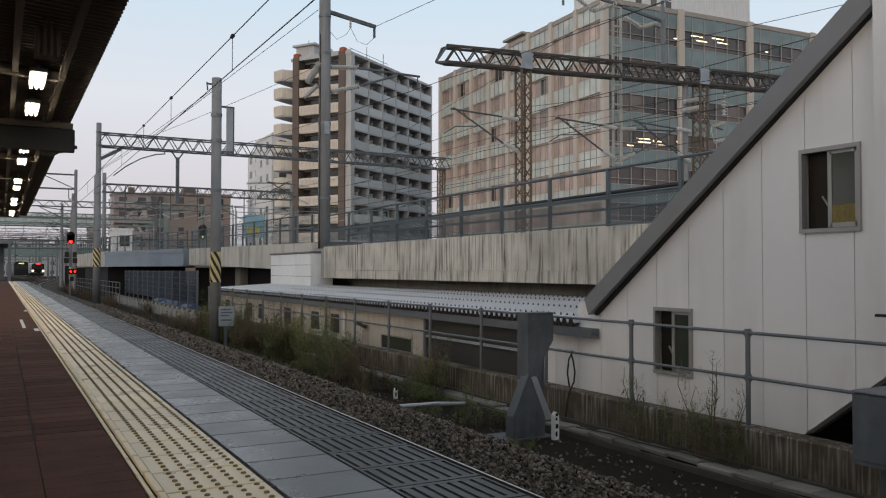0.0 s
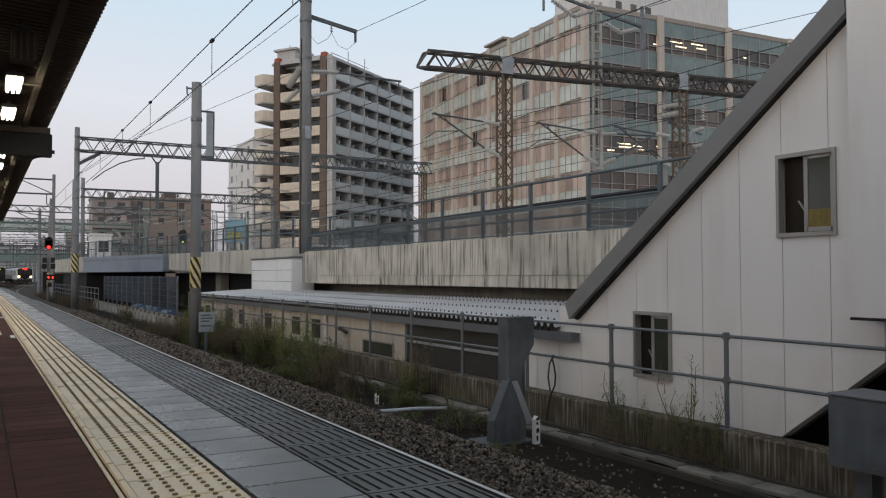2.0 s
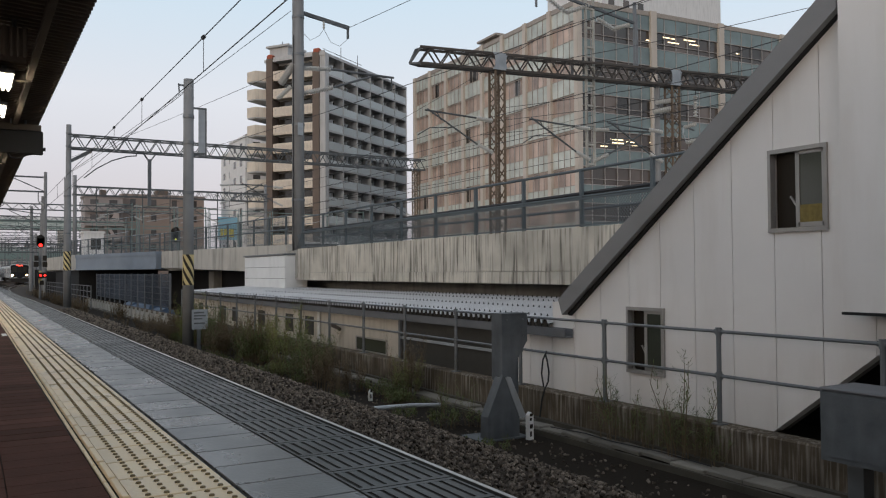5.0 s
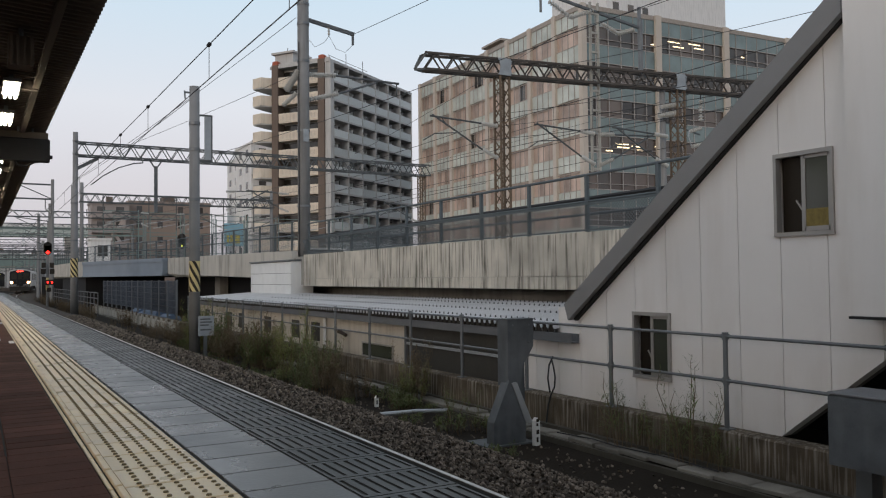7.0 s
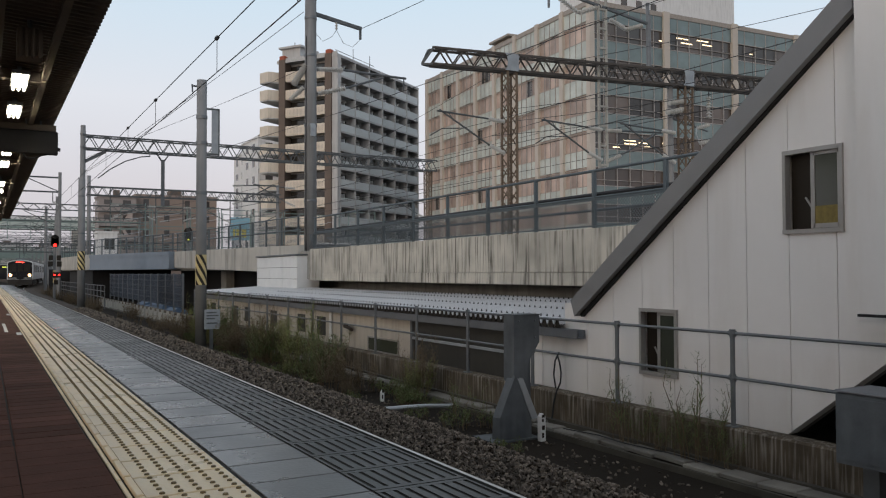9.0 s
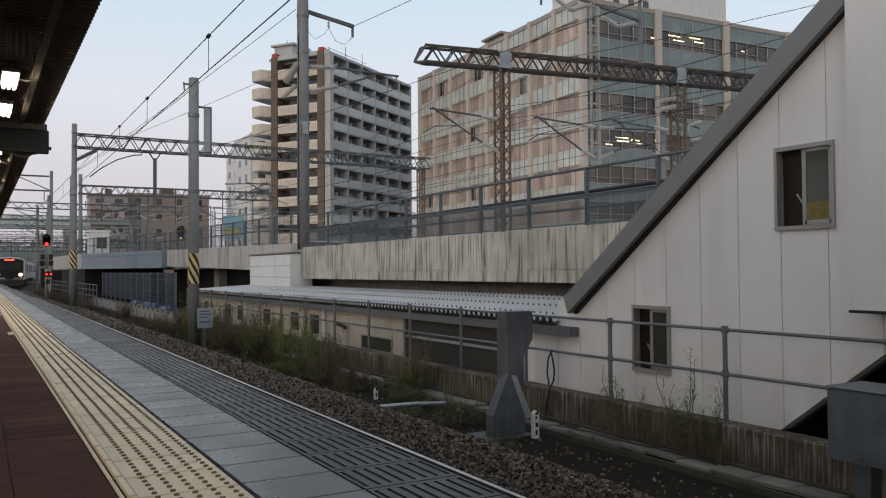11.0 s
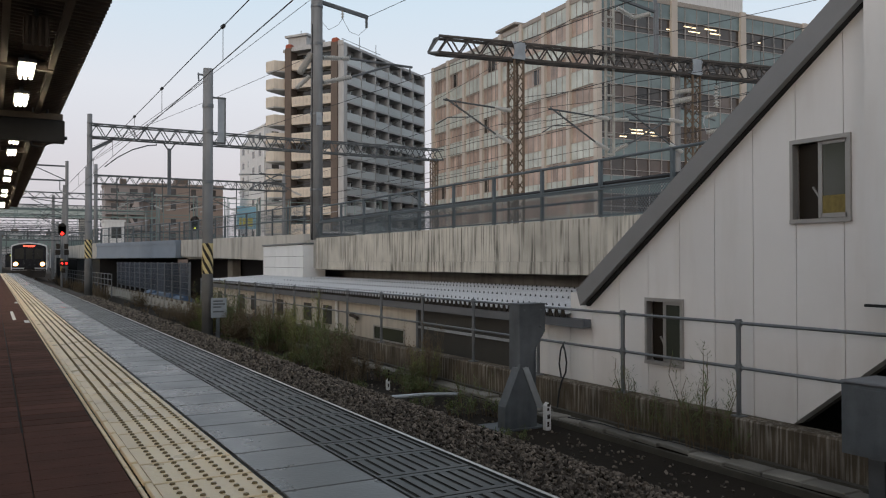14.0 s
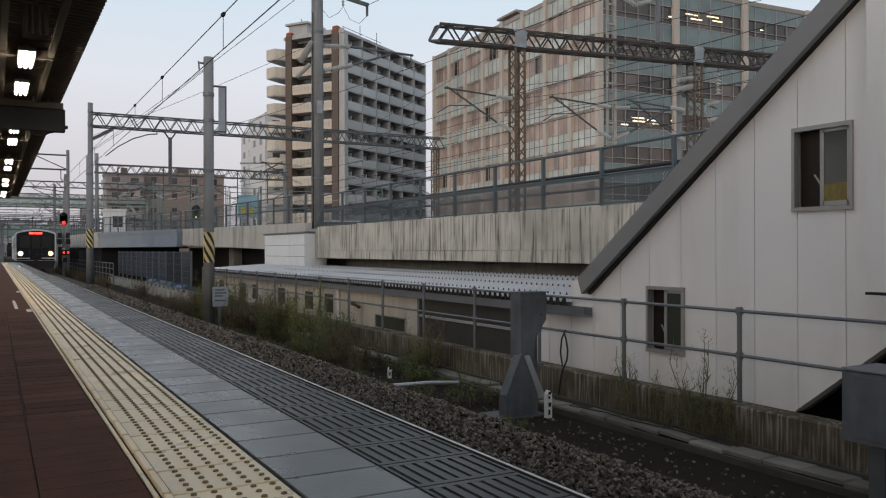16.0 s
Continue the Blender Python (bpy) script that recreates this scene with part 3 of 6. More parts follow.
def office():
    o = thing("office_building", pose(53.9, 65, GROUND_Z, 0, 0, -3), "beige office block with green glass bands and lit rooms", "building")
    top, W, D, st = 30.3, 40.0, 39.0, 3.78
    part("core", MB().box(0.35, 0.35, 0, W, D - 0.1, top - 0.5), M["dark"], o)
    part("roof", MB().box(-0.1, -0.1, top - 0.5, W, D, top), M["mullion"], o)
    # facade along the railway
    nb, bw = 8, D / 8
    colm = MB().box(-0.25, -0.32, 0, 0.36, 0.32, top + 0.05).mesh("column", M["beige"])
    for i in range(nb + 1):
        part("column", colm, None, o, at=pose(0, i * bw, 0))
    pq = (bw - 0.64) / 4
    rp = random.Random(3)
    win, spa = MB().box(0.14, 0, 0, 0.22, pq, 1.95), MB().box(0, 0.32, 0, 0.16, bw - 0.32, 1.8)
    mul = MB()
    for k in range(1, 4):
        y = 0.32 + (bw - 0.64) * k / 4
        mul.box(-0.05, y - 0.028, 0, 0.0, y + 0.028, st)
    mul.box(-0.04, 0.32, 1.75, 0.0, bw - 0.32, 1.84).box(-0.04, 0.32, 3.7, 0, bw - 0.32, 3.78)
    bare, win, spa, mul = win.mesh("pane", M["bareglass"]), win.mesh("pane", M["curtain"]), spa.mesh("spandrel", M["spandrel"]), mul.mesh("mullion", M["mullion"])
    for i in range(nb):
        for f in range(8):
            z = top - 0.25 - (f + 1) * st
            if z < -1:
                continue
            s = part("spandrel", spa, None, o, at=pose(0, i * bw, z + 1.98 - 0.0))
            blind = rp.random()
            for q in range(4):
                dark = rp.random() < (0.04 if blind < 0.8 else 0.3) + (0.3 if f > 5 else 0)
                part("pane", bare if dark else win, None, o, at=pose(0, i * bw + 0.32 + q * pq, z + 0.02))
            part("mullion", mul, None, o, at=pose(0, i * bw, z + 0.0) @ pose(0, 0, 0))
    # end facade
    ne = 4
    ew = 10.0
    colm2 = MB().box(-0.4, -0.3, 0, 0.4, 0.36, top + 0.05).mesh("column", M["beige"])
    win2, spa2 = MB().box(0.0, 0.1, 0, ew / 6, 0.2, 1.95), MB().box(0.1, -0.02, 0, ew - 0.1, 0.16, 1.82)
    mul2 = MB()
    for k in range(1, 6):
        x = ew * k / 6
        mul2.box(x - 0.035, -0.07, 0, x + 0.035, -0.022, st)
    mul2.box(0.1, -0.06, 0.02, ew - 0.1, 0.09, 0.09).box(0.1, -0.04, 0.62, ew - 0.1, 0.09, 0.68).box(0.1, -0.06, 1.9, ew - 0.1, 0.09, 1.98)
    bare2, win2, spa2, mul2 = win2.mesh("pane", M["bareglass"]), win2.mesh("pane", M["officeglass"]), spa2.mesh("spandrel", M["spandrel_side"]), mul2.mesh("mullion", M["mullion2"])
    for i in range(ne):
        part("column", colm2, None, o, at=pose((i + 1) * ew, 0, 0))
        for f in range(8):
            z = top - 0.25 - (f + 1) * st
            if z < -1:
                continue
            part("spandrel", spa2, None, o, at=pose(i * ew, 0, z + 1.98))
            for q in range(6):
                part("pane", bare2 if rp.random() < 0.4 else win2, None, o, at=pose((i + q / 6) * ew, 0, z + 0.02))
            part("mullion", mul2, None, o, at=pose(i * ew, 0, z))
    # rows of ceiling lights behind the end windows: along, height, length
    for x, z, w in ((9.2, 27.2, 1.0), (11.6, 27.8, 1.7), (12.3, 27.35, 1.6), (14.6, 27.9, 1.7), (15.4, 27.5, 1.5), (22.6, 27.3, 0.5), (4.2, 16.1, 1.7), (4.4, 15.75, 1.6), (6.3, 15.95, 1.2), (9.5, 16.1, 1.0), (2.9, 15.3, 0.9), (7.0, 15.6, 0.8)):
        part("ceiling_light", MB().box(x, 0.085, z - 0.06, x + w, 0.097, z + 0.06), M["lit"], o)
    part("roof_hut", MB().box(1, 17.5, top, 3.5, 21, top + 0.8).box(0.4, 16.9, top + 0.8, 4.1, 21.6, top + 1.05), M["mullion"], o)
    t = thing("white_office_tower", pose(98.7, 112, GROUND_Z), "white rendered tower block behind the office", "building")
    part("wall", MB().box(0, 0, 0, 31, 16, 64), M["whitewall"], t)
    pw = MB().box(0, -0.05, 0, 1.4, 0.02, 1.5).mesh("window", M["officeglass"])
    for i in range(3):
        for f in range(5):
            part("window", pw, None, t, at=pose(1.5 + i * 3.6, 0, 47 + f * 3.6))
    part("roof_edge", MB().box(-0.2, -0.2, 64, 31.2, 16.2, 64.6), M["whitewall"], t)


office()


def apartments():
    o = thing("apartment_building", pose(44.4, 110.1, GROUND_Z, 0, 0, 34.6), "tall apartment block with cream and grey balconies", "building")
    st, n, W = 2.72, 12, 25.0
    top = 34.2
    part("wall", MB().box(1.3, 1.5, 0, W, 10.6, top - 0.4), M["greywall"], o)
    part("roof", MB().box(-0.2, -0.1, top - 0.4, W + 0.2, 10.7, top).box(0.0, 0.1, top, 0.2, 10.4, top + 0.35), M["greywall"], o)
    part("penthouse", MB().box(0.6, 7.0, top, 4.5, 10.3, top + 1.9).box(0.2, 6.6, top + 1.9, 4.9, 10.7, top + 2.2), M["greywall"], o)
    part("corner_wall", MB().box(-0.1, -0.1, 0, 0.75, 0.85, top - 0.4), M["greywall"], o)
    # dark brown piers of the end face
    for y in (0.87, 9.15):
        part("pier", MB().box(-0.35, y, 0, 1.4, y + 1.1, top + 0.1), M["brownwall"], o)
    b = MB().box(-0.15, 1.98, 0, 0.0, 9.14, 1.3).box(-0.1, 1.98, -0.15, 1.3, 9.14, 0.0).mesh("balcony", M["cream"])
    rail = MB()
    for k in range(26):
        rail.box(-0.19, 2.4 + k * 0.25, 0.25, -0.155, 2.46 + k * 0.25, 1.0)
    rail = rail.mesh("balustrade", M["beige"])
    gl = MB().box(1.25, 1.98, 0.1, 1.3, 9.14, 2.4).mesh("window", M["glass_dark"])
    side = MB().prism([(-1.1, 11.7), (0.5, 10.4), (1.4, 10.4), (1.4, 13.6), (-0.6, 13.6)], 2, 0, 1.5).mesh("balcony", M["cream"])
    slabm = MB().prism([(-1.0, 11.7), (0.5, 10.4), (6, 10.4), (6, 13.5), (-0.6, 13.5)], 2, -0.18, 0).mesh("floor_slab", M["greywall"])
    sw = MB().box(1.6, 10.61, 0.2, 5.8, 10.7, 2.3).mesh("window", M["glass_dark"])
    for f in range(n):
        z = top - 0.4 - (f + 1) * st
        bb = part("balcony", b, None, o, at=pose(0, 0, z))
        tagged(part("balustrade", rail, None, bb), kind="stuff")
        part("window", gl, None, o, at=pose(0, 0, z))
        part("balcony", side, None, o, at=pose(0, 0, z))
        part("floor_slab", slabm, None, o, at=pose(0, 0, z))
        part("window", sw, None, o, at=pose(0, 0, z))
    # long face with glazed balconies
    nb = 6
    bw = (W - 0.75) / nb
    fin = MB().box(-0.09, -0.12, 0, 0.09, 1.5, top - 0.4).mesh("fin", M["greywall"])
    for i in range(nb + 1):
        part("fin", fin, None, o, at=pose(0.75 + i * bw, 0, 0))
    bal = MB().box(0.14, -0.05, 0.12, bw - 0.14, 0.05, 1.22).mesh("panel", M["balglass"])
    fl = MB().box(0.0, -0.1, -0.15, bw, 1.6, 0.12).mesh("floor_slab", M["greywall"])
    gw = MB().box(0.2, 1.46, 0.2, bw - 0.2, 1.49, 2.2).mesh("window", M["glass_dark"])
    part_w = MB().box(-0.05, 0.5, 0.12, 0.05, 1.45, 1.95).mesh("partition", M["white"])
    for f in range(n):
        z = top - 0.4 - (f + 1) * st
        for i in range(nb):
            m = pose(0.75 + i * bw, 0, z)
            p = part("balcony", fl, None, o, at=m)
            part("panel", bal, None, p)
            part("window", gw, None, o, at=m)
            part("partition", part_w, None, p, at=pose(bw * 0.5, 0, 0))
    for x, y in ((0.1, 1.4), (0.1, 9.7)):
        part("orange_cover", MB().slab(x - 0.4, y - 0.45, top + 0.101, x + 0.4, y + 0.45, top + 0.75, 0.15), M["orange"], o, "small dull orange cover on the roof edge")
    part("roof_rail", MB().cyl((1, 1, top + 0.9), (12, 1, top + 0.9), 0.04, n=5).cyl((1, 1, top + 0.5), (12, 1, top + 0.5), 0.03, n=5), M["wire"], o)
    for x, y in ((2, 9), (9, 3), (14, 3)):
        part("aerial", MB().cyl((x, y, top), (x, y, top + 3.2), 0.05, n=5), M["wire"], o)


apartments()


M["dimpane"] = pane_mat("dim_pane", (0.085, 0.078, 0.074), 0.2, 0.5)


def block(name, x, y, w, d, h, material, label, floors, bays, rot=0, balcony=None, winw=1.3):
    """A plainer block of flats with a window in each bay."""
    o = thing(name, pose(x, y, GROUND_Z, 0, 0, rot), label, "building")
    part("wall", MB().box(0, 0, 0, w, d, h), material, o)
    part("roof", MB().box(-0.15, -0.15, h, w + 0.15, d + 0.15, h + 0.35), material, o)
    part("roof_hut", MB().box(w * 0.45, d * 0.4, h + 0.35, w * 0.6, d * 0.75, h + 1.5), M["brownwall"], o)
    st = h / floors
    wm = MB().box(0, -0.04, 0, winw, 0.03, 1.25).mesh("window", M["dimpane"])
    ws = MB().box(-0.04, 0, 0, 0.03, winw, 1.25).mesh("window", M["dimpane"])
    bm_ = MB().box(-0.2, -1.1, -0.15, w / bays - 0.2, 0, 0).box(-0.2, -1.15, -0.15, w / bays - 0.2, -1.05, 0.95).mesh("balcony", balcony or material)
    for f in range(floors):
        for i in range(bays):
            part("window", wm, None, o, at=pose(w / bays * (i + 0.5) - winw / 2, 0, f * st + 0.9))
            if balcony:
                part("balcony", bm_, None, o, at=pose(w / bays * i + 0.2, 0, f * st + 0.3))
        for i in range(max(2, int(d / 4))):
            part("window", ws, None, o, at=pose(0, 2 + i * 4, f * st + 0.9))
    return o


block("apartment_block", 16.9, 150, 6.1, 5, 15.4, M["pinkwall"], "pinkish apartment block with rows of balconies", 6, 2, 0, M["pinkwall"])
block("brick_block", 23.2, 152, 14.2, 8, 16.0, M["brick"], "plain brown brick block behind the tracks", 6, 4, 0, None, 0.9)
block("slim_block", 43.0, 152, 4, 9, 25, M["whitewall"], "slim white apartment block beside the tower", 9, 2, 0)
block("white_block", 41.6, 140, 4.0, 10, 26, M["whitewall"], "white apartment block with grey balconies", 9, 1, 0, M["greywall"])


def fire_stair(x, y, w, z1, n):
    """Outside stair with zigzag flights, landings and solid parapets."""
    o = thing("fire_stair", pose(x, y, GROUND_Z), "pinkish zigzag fire stair on the brick block", "stair")
    st = (z1 - GROUND_Z) / n
    for px in (0.0, w):
        part("post", MB().box(px - 0.1, 0, 0, px + 0.1, 0.2, n * st), M["pinkwall"], o)
    for k in range(n):
        a, b = (0.5, w - 0.5) if k % 2 else (w - 0.5, 0.5)
        part("flight", MB().prism([(a, k * st), (a, k * st + 0.95), (b, (k + 1) * st + 0.95), (b, (k + 1) * st)], 1, -0.1, 0.05), M["palepink"], o)
        part("landing", MB().box(-0.1 if b < a else w - 0.7, -0.15, (k + 1) * st - 0.1, 0.7 if b < a else w + 0.1, 1.0, (k + 1) * st + 0.9), M["palepink"], o)


M["palepink"] = mat("pale_pink_render", (0.46, 0.39, 0.36), 0.8, var=0.1, scale=0.5)
fire_stair(20.0, 149.4, 2.2, 10.3, 6)

# ---------------------------------------------------------------- poles, gantries, wires
def truss(o, a, b, depth, width, n, material, lace=None):
    """A lattice beam from a to b, in its thing's space: four chords and laced sides."""
    a, b = Vector(a), Vector(b)
    d = (b - a).normalized()
    s = Vector((-d.y, d.x, 0)).normalized() * (width / 2)
    up = Vector((0, 0, depth / 2))
    for i in (-1, 1):
        for j in (-1, 1):
            part("chord", MB().beam(a + s * i + up * j, b + s * i + up * j, 0.09), material, o)
    step = (b - a) / n
    up_bar = MB().beam(-up, step * 0.5 + up, 0.05).mesh("lacing_bar", lace or material)
    down_bar = MB().beam(up, step * 0.5 - up, 0.05).mesh("lacing_bar", lace or material)
    cross = MB().beam(s, step - s, 0.04).mesh("lacing_bar", lace or material)
    for k in range(n):
        p = a + step * k
        for i in (-1, 1):
            part("lacing_bar", up_bar, None, o, at=Matrix.Translation(p + s * i))
            part("lacing_bar", down_bar, None, o, at=Matrix.Translation(p + s * i + step * 0.5))
        for j in (-1, 1):
            part("lacing_bar", cross, None, o, at=Matrix.Translation(p + up * j))


def lattice_column(o, x, y, z0, z1, w, material):
    for i in (-1, 1):
        for j in (-1, 1):
            part("leg", MB().beam((x + i * w / 2, y + j * w / 2, z0), (x + i * w / 2, y + j * w / 2, z1), 0.07), material, o)
    n = max(3, int((z1 - z0) / w))
    for a, b, c, d in ((-1, -1, 1, -1), (-1, 1, 1, 1), (-1, -1, -1, 1), (1, -1, 1, 1)):
        for k in range(n):
            p, q = z0 + (z1 - z0) * k / n, z0 + (z1 - z0) * (k + 1) / n
            f = 1 if k % 2 else -1
            e = ((a, b), (c, d)) if f > 0 else ((c, d), (a, b))
            part("lacing_bar", MB().beam((x + e[0][0] * w / 2, y + e[0][1] * w / 2, p), (x + e[1][0] * w / 2, y + e[1][1] * w / 2, q), 0.035), material, o)


def insulator(o, a, b, r=0.07, n=7):
    a, b = Vector(a), Vector(b)
    pts, rad = [a], [r * 0.4]
    for k in range(n):
        for c, q in ((0.2, 0.4), (0.3, 1.0), (0.7, 0.75), (0.8, 0.4)):
            pts.append(a + (b - a) * ((k + c) / n))
            rad.append(r * q)
    part("insulator", MB().tube(pts + [b], rad + [r * 0.4], 10), M["insul"], o)


def pole(x, y, z0, z1, r0, r1, label, bands=(), stripes=None):
    o = thing("catenary_pole", pose(x, y, z0), label, "pole", "catenary poles")
    part("shaft", MB().cyl((0, 0, 0), (0, 0, z1 - z0), r0, r1, n=24), M["pole"], o, smooth=True)
    h = z1 - z0
    for b in bands:
        r = r0 + (r1 - r0) * (b - z0) / h + 0.018
        part("band", MB().cyl((0, 0, b - z0 - 0.05), (0, 0, b - z0 + 0.05), r, n=20), M["galv"], o)
    if stripes:
        lo, hi = stripes
        r = r0 + (r1 - r0) * (lo - z0) / h + 0.006
        part("warning_sleeve", MB().cyl((0, 0, lo - z0), (0, 0, hi - z0), r, n=28), M["yellow"], o, "yellow warning sleeve")
        pitch, k = 0.36, 0
        zz = lo - 0.4
        while zz < hi:
            mb = MB()
            for i in range(16):
                t0, t1 = -2.9 + i * 0.2, -2.9 + (i + 1) * 0.2
                # band rising round the pole, clipped to the sleeve
                pts = []
                for t in (t0, t1):
                    a, b = zz - (t + 1.4) * 0.3, zz - (t + 1.4) * 0.3 + 0.17
                    a, b = min(max(a, lo), hi) - z0, min(max(b, lo), hi) - z0
                    pts.append((math.cos(t) * (r + 0.004), math.sin(t) * (r + 0.004), a, b))
                (x0, y0, a0, b0), (x1, y1, a1, b1) = pts
                if b0 - a0 > 1e-4 or b1 - a1 > 1e-4:
                    mb.quad((x0, y0, a0), (x1, y1, a1), (x1, y1, b1), (x0, y0, b0))
            if mb.f:
                part("black_stripe", mb, M["black"], o)
            zz += pitch
    return o


pb = pole(5.8, 25.5, GROUND_Z, 6.7, 0.165, 0.15, "grey concrete catenary pole with a striped warning sleeve", (5.55, 4.75, 3.2), (0.38, 1.31))
part("bracket", MB().beam((-0.3, 0, 8.1), (0, 0, 8.1), 0.05).beam((-0.3, 0, 8.15), (-0.28, 0, 7.9), 0.04), M["galv"], pb)
part("side_board", MB().box(0.3, -0.04, 6.0, 0.5, 0.0, 7.4), M["plate"], pb)
part("side_frame", MB().box(0.5, -0.05, 6.0, 0.54, 0.02, 7.45).box(0.15, -0.05, 7.4, 0.5, 0.02, 7.45).box(0.15, -0.05, 6.0, 0.5, 0.02, 6.05), M["lattice"], pb)
part("sign_plate", MB().box(0.03, -0.36, 0.64, 0.5, -0.33, 1.24), M["plate"], pb, "small white notice plate")
for k, (z, w) in enumerate(((1.12, 0.3), (1.03, 0.36), (0.94, 0.25), (0.8, 0.33))):
    part("text_bar", MB().box(0.09, -0.364, z, 0.09 + w, -0.361, z + 0.045), M["greysteel"], pb)
part("plate_post", MB().box(0.2, -0.32, 0, 0.3, -0.26, 0.9), M["galv"], pb)
part("plate_arm", MB().box(0.05, -0.32, 0.85, 0.3, -0.1, 0.9), M["galv"], pb)
pa = pole(5.27, 55.0, GROUND_Z, 9.95, 0.19, 0.15, "tall concrete pole carrying a lattice gantry", (8.6, 9.4, 6.0), None)
pa2 = pole(5.18, 54.6, GROUND_Z, 6.6, 0.21, 0.19, "thick grey concrete pole with a striped warning sleeve", (3.2, 5.5), (0.95, 2.1))
pc = pole(11.26, 30.77, 1.14, 14.0, 0.25, 0.22, "tall steel catenary mast behind the viaduct parapet", (11.7, 10.9, 9.4, 6.6, 3.6), None)
part("arm", MB().beam((0, 0, 10.0), (2.2, 0, 9.65), 0.12, 0.14).beam((2.15, 0, 9.7), (2.15, 0, 9.2), 0.08), M["greysteel"], pc)
part("arm", MB().cyl((1.35, 0, 7.85), (4.25, 0, 7.82), 0.05, n=8).cyl((4.15, 0, 7.85), (4.15, 0, 7.3), 0.03, n=6), M["greysteel"], pc)
part("arm", MB().cyl((1.5, 0, 7.12), (3.2, 0, 7.75), 0.045, n=8), M["greysteel"], pc)
part("jumper", MB().tube([(0.2, 0, 9.2), (0.5, -0.02, 8.9), (0.9, -0.02, 9.15), (1.1, 0, 9.45)], 0.009, 5), M["wire"], pc)
part("jumper", MB().tube([(1.1, 0, 9.45), (1.4, 0, 8.95), (1.8, 0, 8.85), (2.15, 0, 9.2)], 0.009, 5), M["wire"], pc)
part("clamp_plate", MB().box(-0.1, -0.3, 5.0, 0.1, -0.2, 5.5), M["plate"], pc)
part("cable", MB().tube([(-0.22, -0.12, 0.2), (-0.24, -0.12, 4), (-0.22, -0.1, 9)], 0.02, 5), M["wire"], pc)
insulator(pc, (1.1, 0, 9.8), (1.1, 0, 9.45), 0.06, 3)
insulator(pc, (0.25, 0, 7.75), (1.4, 0, 7.85), 0.11, 12)
insulator(pc, (0.25, 0, 6.75), (1.5, 0, 7.12), 0.11, 12)
insulator(pc, (-0.2, 0, 7.85), (-0.72, 0, 7.0), 0.15, 12)
insulator(pc, (-0.3, 0, 6.95), (-0.85, 0, 6.4), 0.1, 10)


def gantry(y, x0, x1, z, depth, label, post=True, legs=(), w=0.8, n=24, mat_=None, skew=0.0, legz=1.0):
    o = thing("catenary_gantry", pose(x0, y, GROUND_Z), label, "gantry", "catenary gantries")
    L, zz = x1 - x0, z - GROUND_Z
    truss(o, (0, 0, zz), (L, skew, zz), depth, w, n, mat_ or M["lattice"])
    for lx in legs:
        lattice_column(o, lx - x0, skew * (lx - x0) / L, legz - GROUND_Z, zz - depth / 2, 0.42, M["lattice_rust"])
    return o


gantry(55.0, 5.2, 30.2, 8.9, 0.8, "grey lattice gantry spanning the railway", legs=(29.6,), n=26)
gantry(80.0, 8.0, 26.0, 8.22, 0.75, "grey lattice gantry further along the railway", legs=(), n=20)
for x in (8.2, 25.8):
    pole(x, 80.0, 1.4, 9.6, 0.18, 0.15, "grey concrete pole holding the further gantry")
g2 = gantry(26.96, 14.65, 32.05, 8.9, 0.62, "rusty lattice gantry with grey joint plates", legs=(17.84, 25.9), n=21, skew=-2.99, w=0.42, mat_=M["rustbeam"])
for y, x0, x1, z in ((112, -9, 24, 9.0), (140, -9, 22, 9.2), (165, -10, 24, 9.0), (200, -10, 26, 9.4)):
    o = gantry(y, x0, x1, z, 0.7, "distant grey lattice gantry over the tracks", n=22)
    for lx in (0.0, x1 - x0):
        part("post", MB().cyl((lx, 0, 0), (lx, 0, z - GROUND_Z + 0.4), 0.22, 0.19, n=10), M["pole"], o)


def wire(pts, r=0.012, label="overhead contact wire", sag=0.0):
    a, b = Vector(pts[0]), Vector(pts[1])
    n = 14
    mb = MB().tube([a + (b - a) * (i / n) - Vector((0, 0, sag * 4 * (i / n) * (1 - i / n))) for i in range(n + 1)], r, 5)
    return solid("overhead_wire", mb, M["wire"], label, "wire", "overhead wires")


WX = 3.3
wire([(WX, -6, 4.05), (WX, 55, 4.05)], 0.009, "black contact wire over the near track")
wire([(WX, -6, 4.62), (WX, 55, 4.62)], 0.009, "black messenger wire over the near track", 0.0)
wire([(WX, 55, 4.05), (WX + 1.2, 140, 4.05)], 0.013, "black contact wire over the near track")
wire([(WX, 55, 4.62), (WX + 1.2, 140, 4.7)], 0.014, "black messenger wire over the near track", 0.1)


# ---------------------------------------------------------------- railing on the retaining wall
def railing():
    o = thing("railing", pose(WALL_X, 0, -1.06), "grey galvanised pipe railing on the retaining wall", "railing")
    post = MB().cyl((0, 0, 0), (0, 0, 1.085), 0.029, n=12).mesh("post", M["galv"])
    clamp = MB().cyl((0, -0.05, 0), (0, 0.05, 0), 0.03, n=12).cyl((0, 0, -0.045), (0, 0, 0.045), 0.038, n=12).mesh("clamp", M["galv"])
    foot = MB().box(-0.07, -0.07, 0, 0.07, 0.07, 0.012).mesh("foot_plate", M["galv"])
    for k in range(-3, 15):
        p = part("post", post, None, o, at=pose(0.04, 6.708 + 2.0 * k, 0))
        for z in (1.085, 0.565):
            part("clamp", clamp, None, p, at=pose(0, 0, z))
        part("foot_plate", foot, None, p)
    for z in (1.085, 0.565):
        part("top_rail" if z > 1 else "middle_rail", MB().cyl((0.04, 0.7, z), (0.04, 34.8, z), 0.0195, n=12), M["galv"], o)


railing()

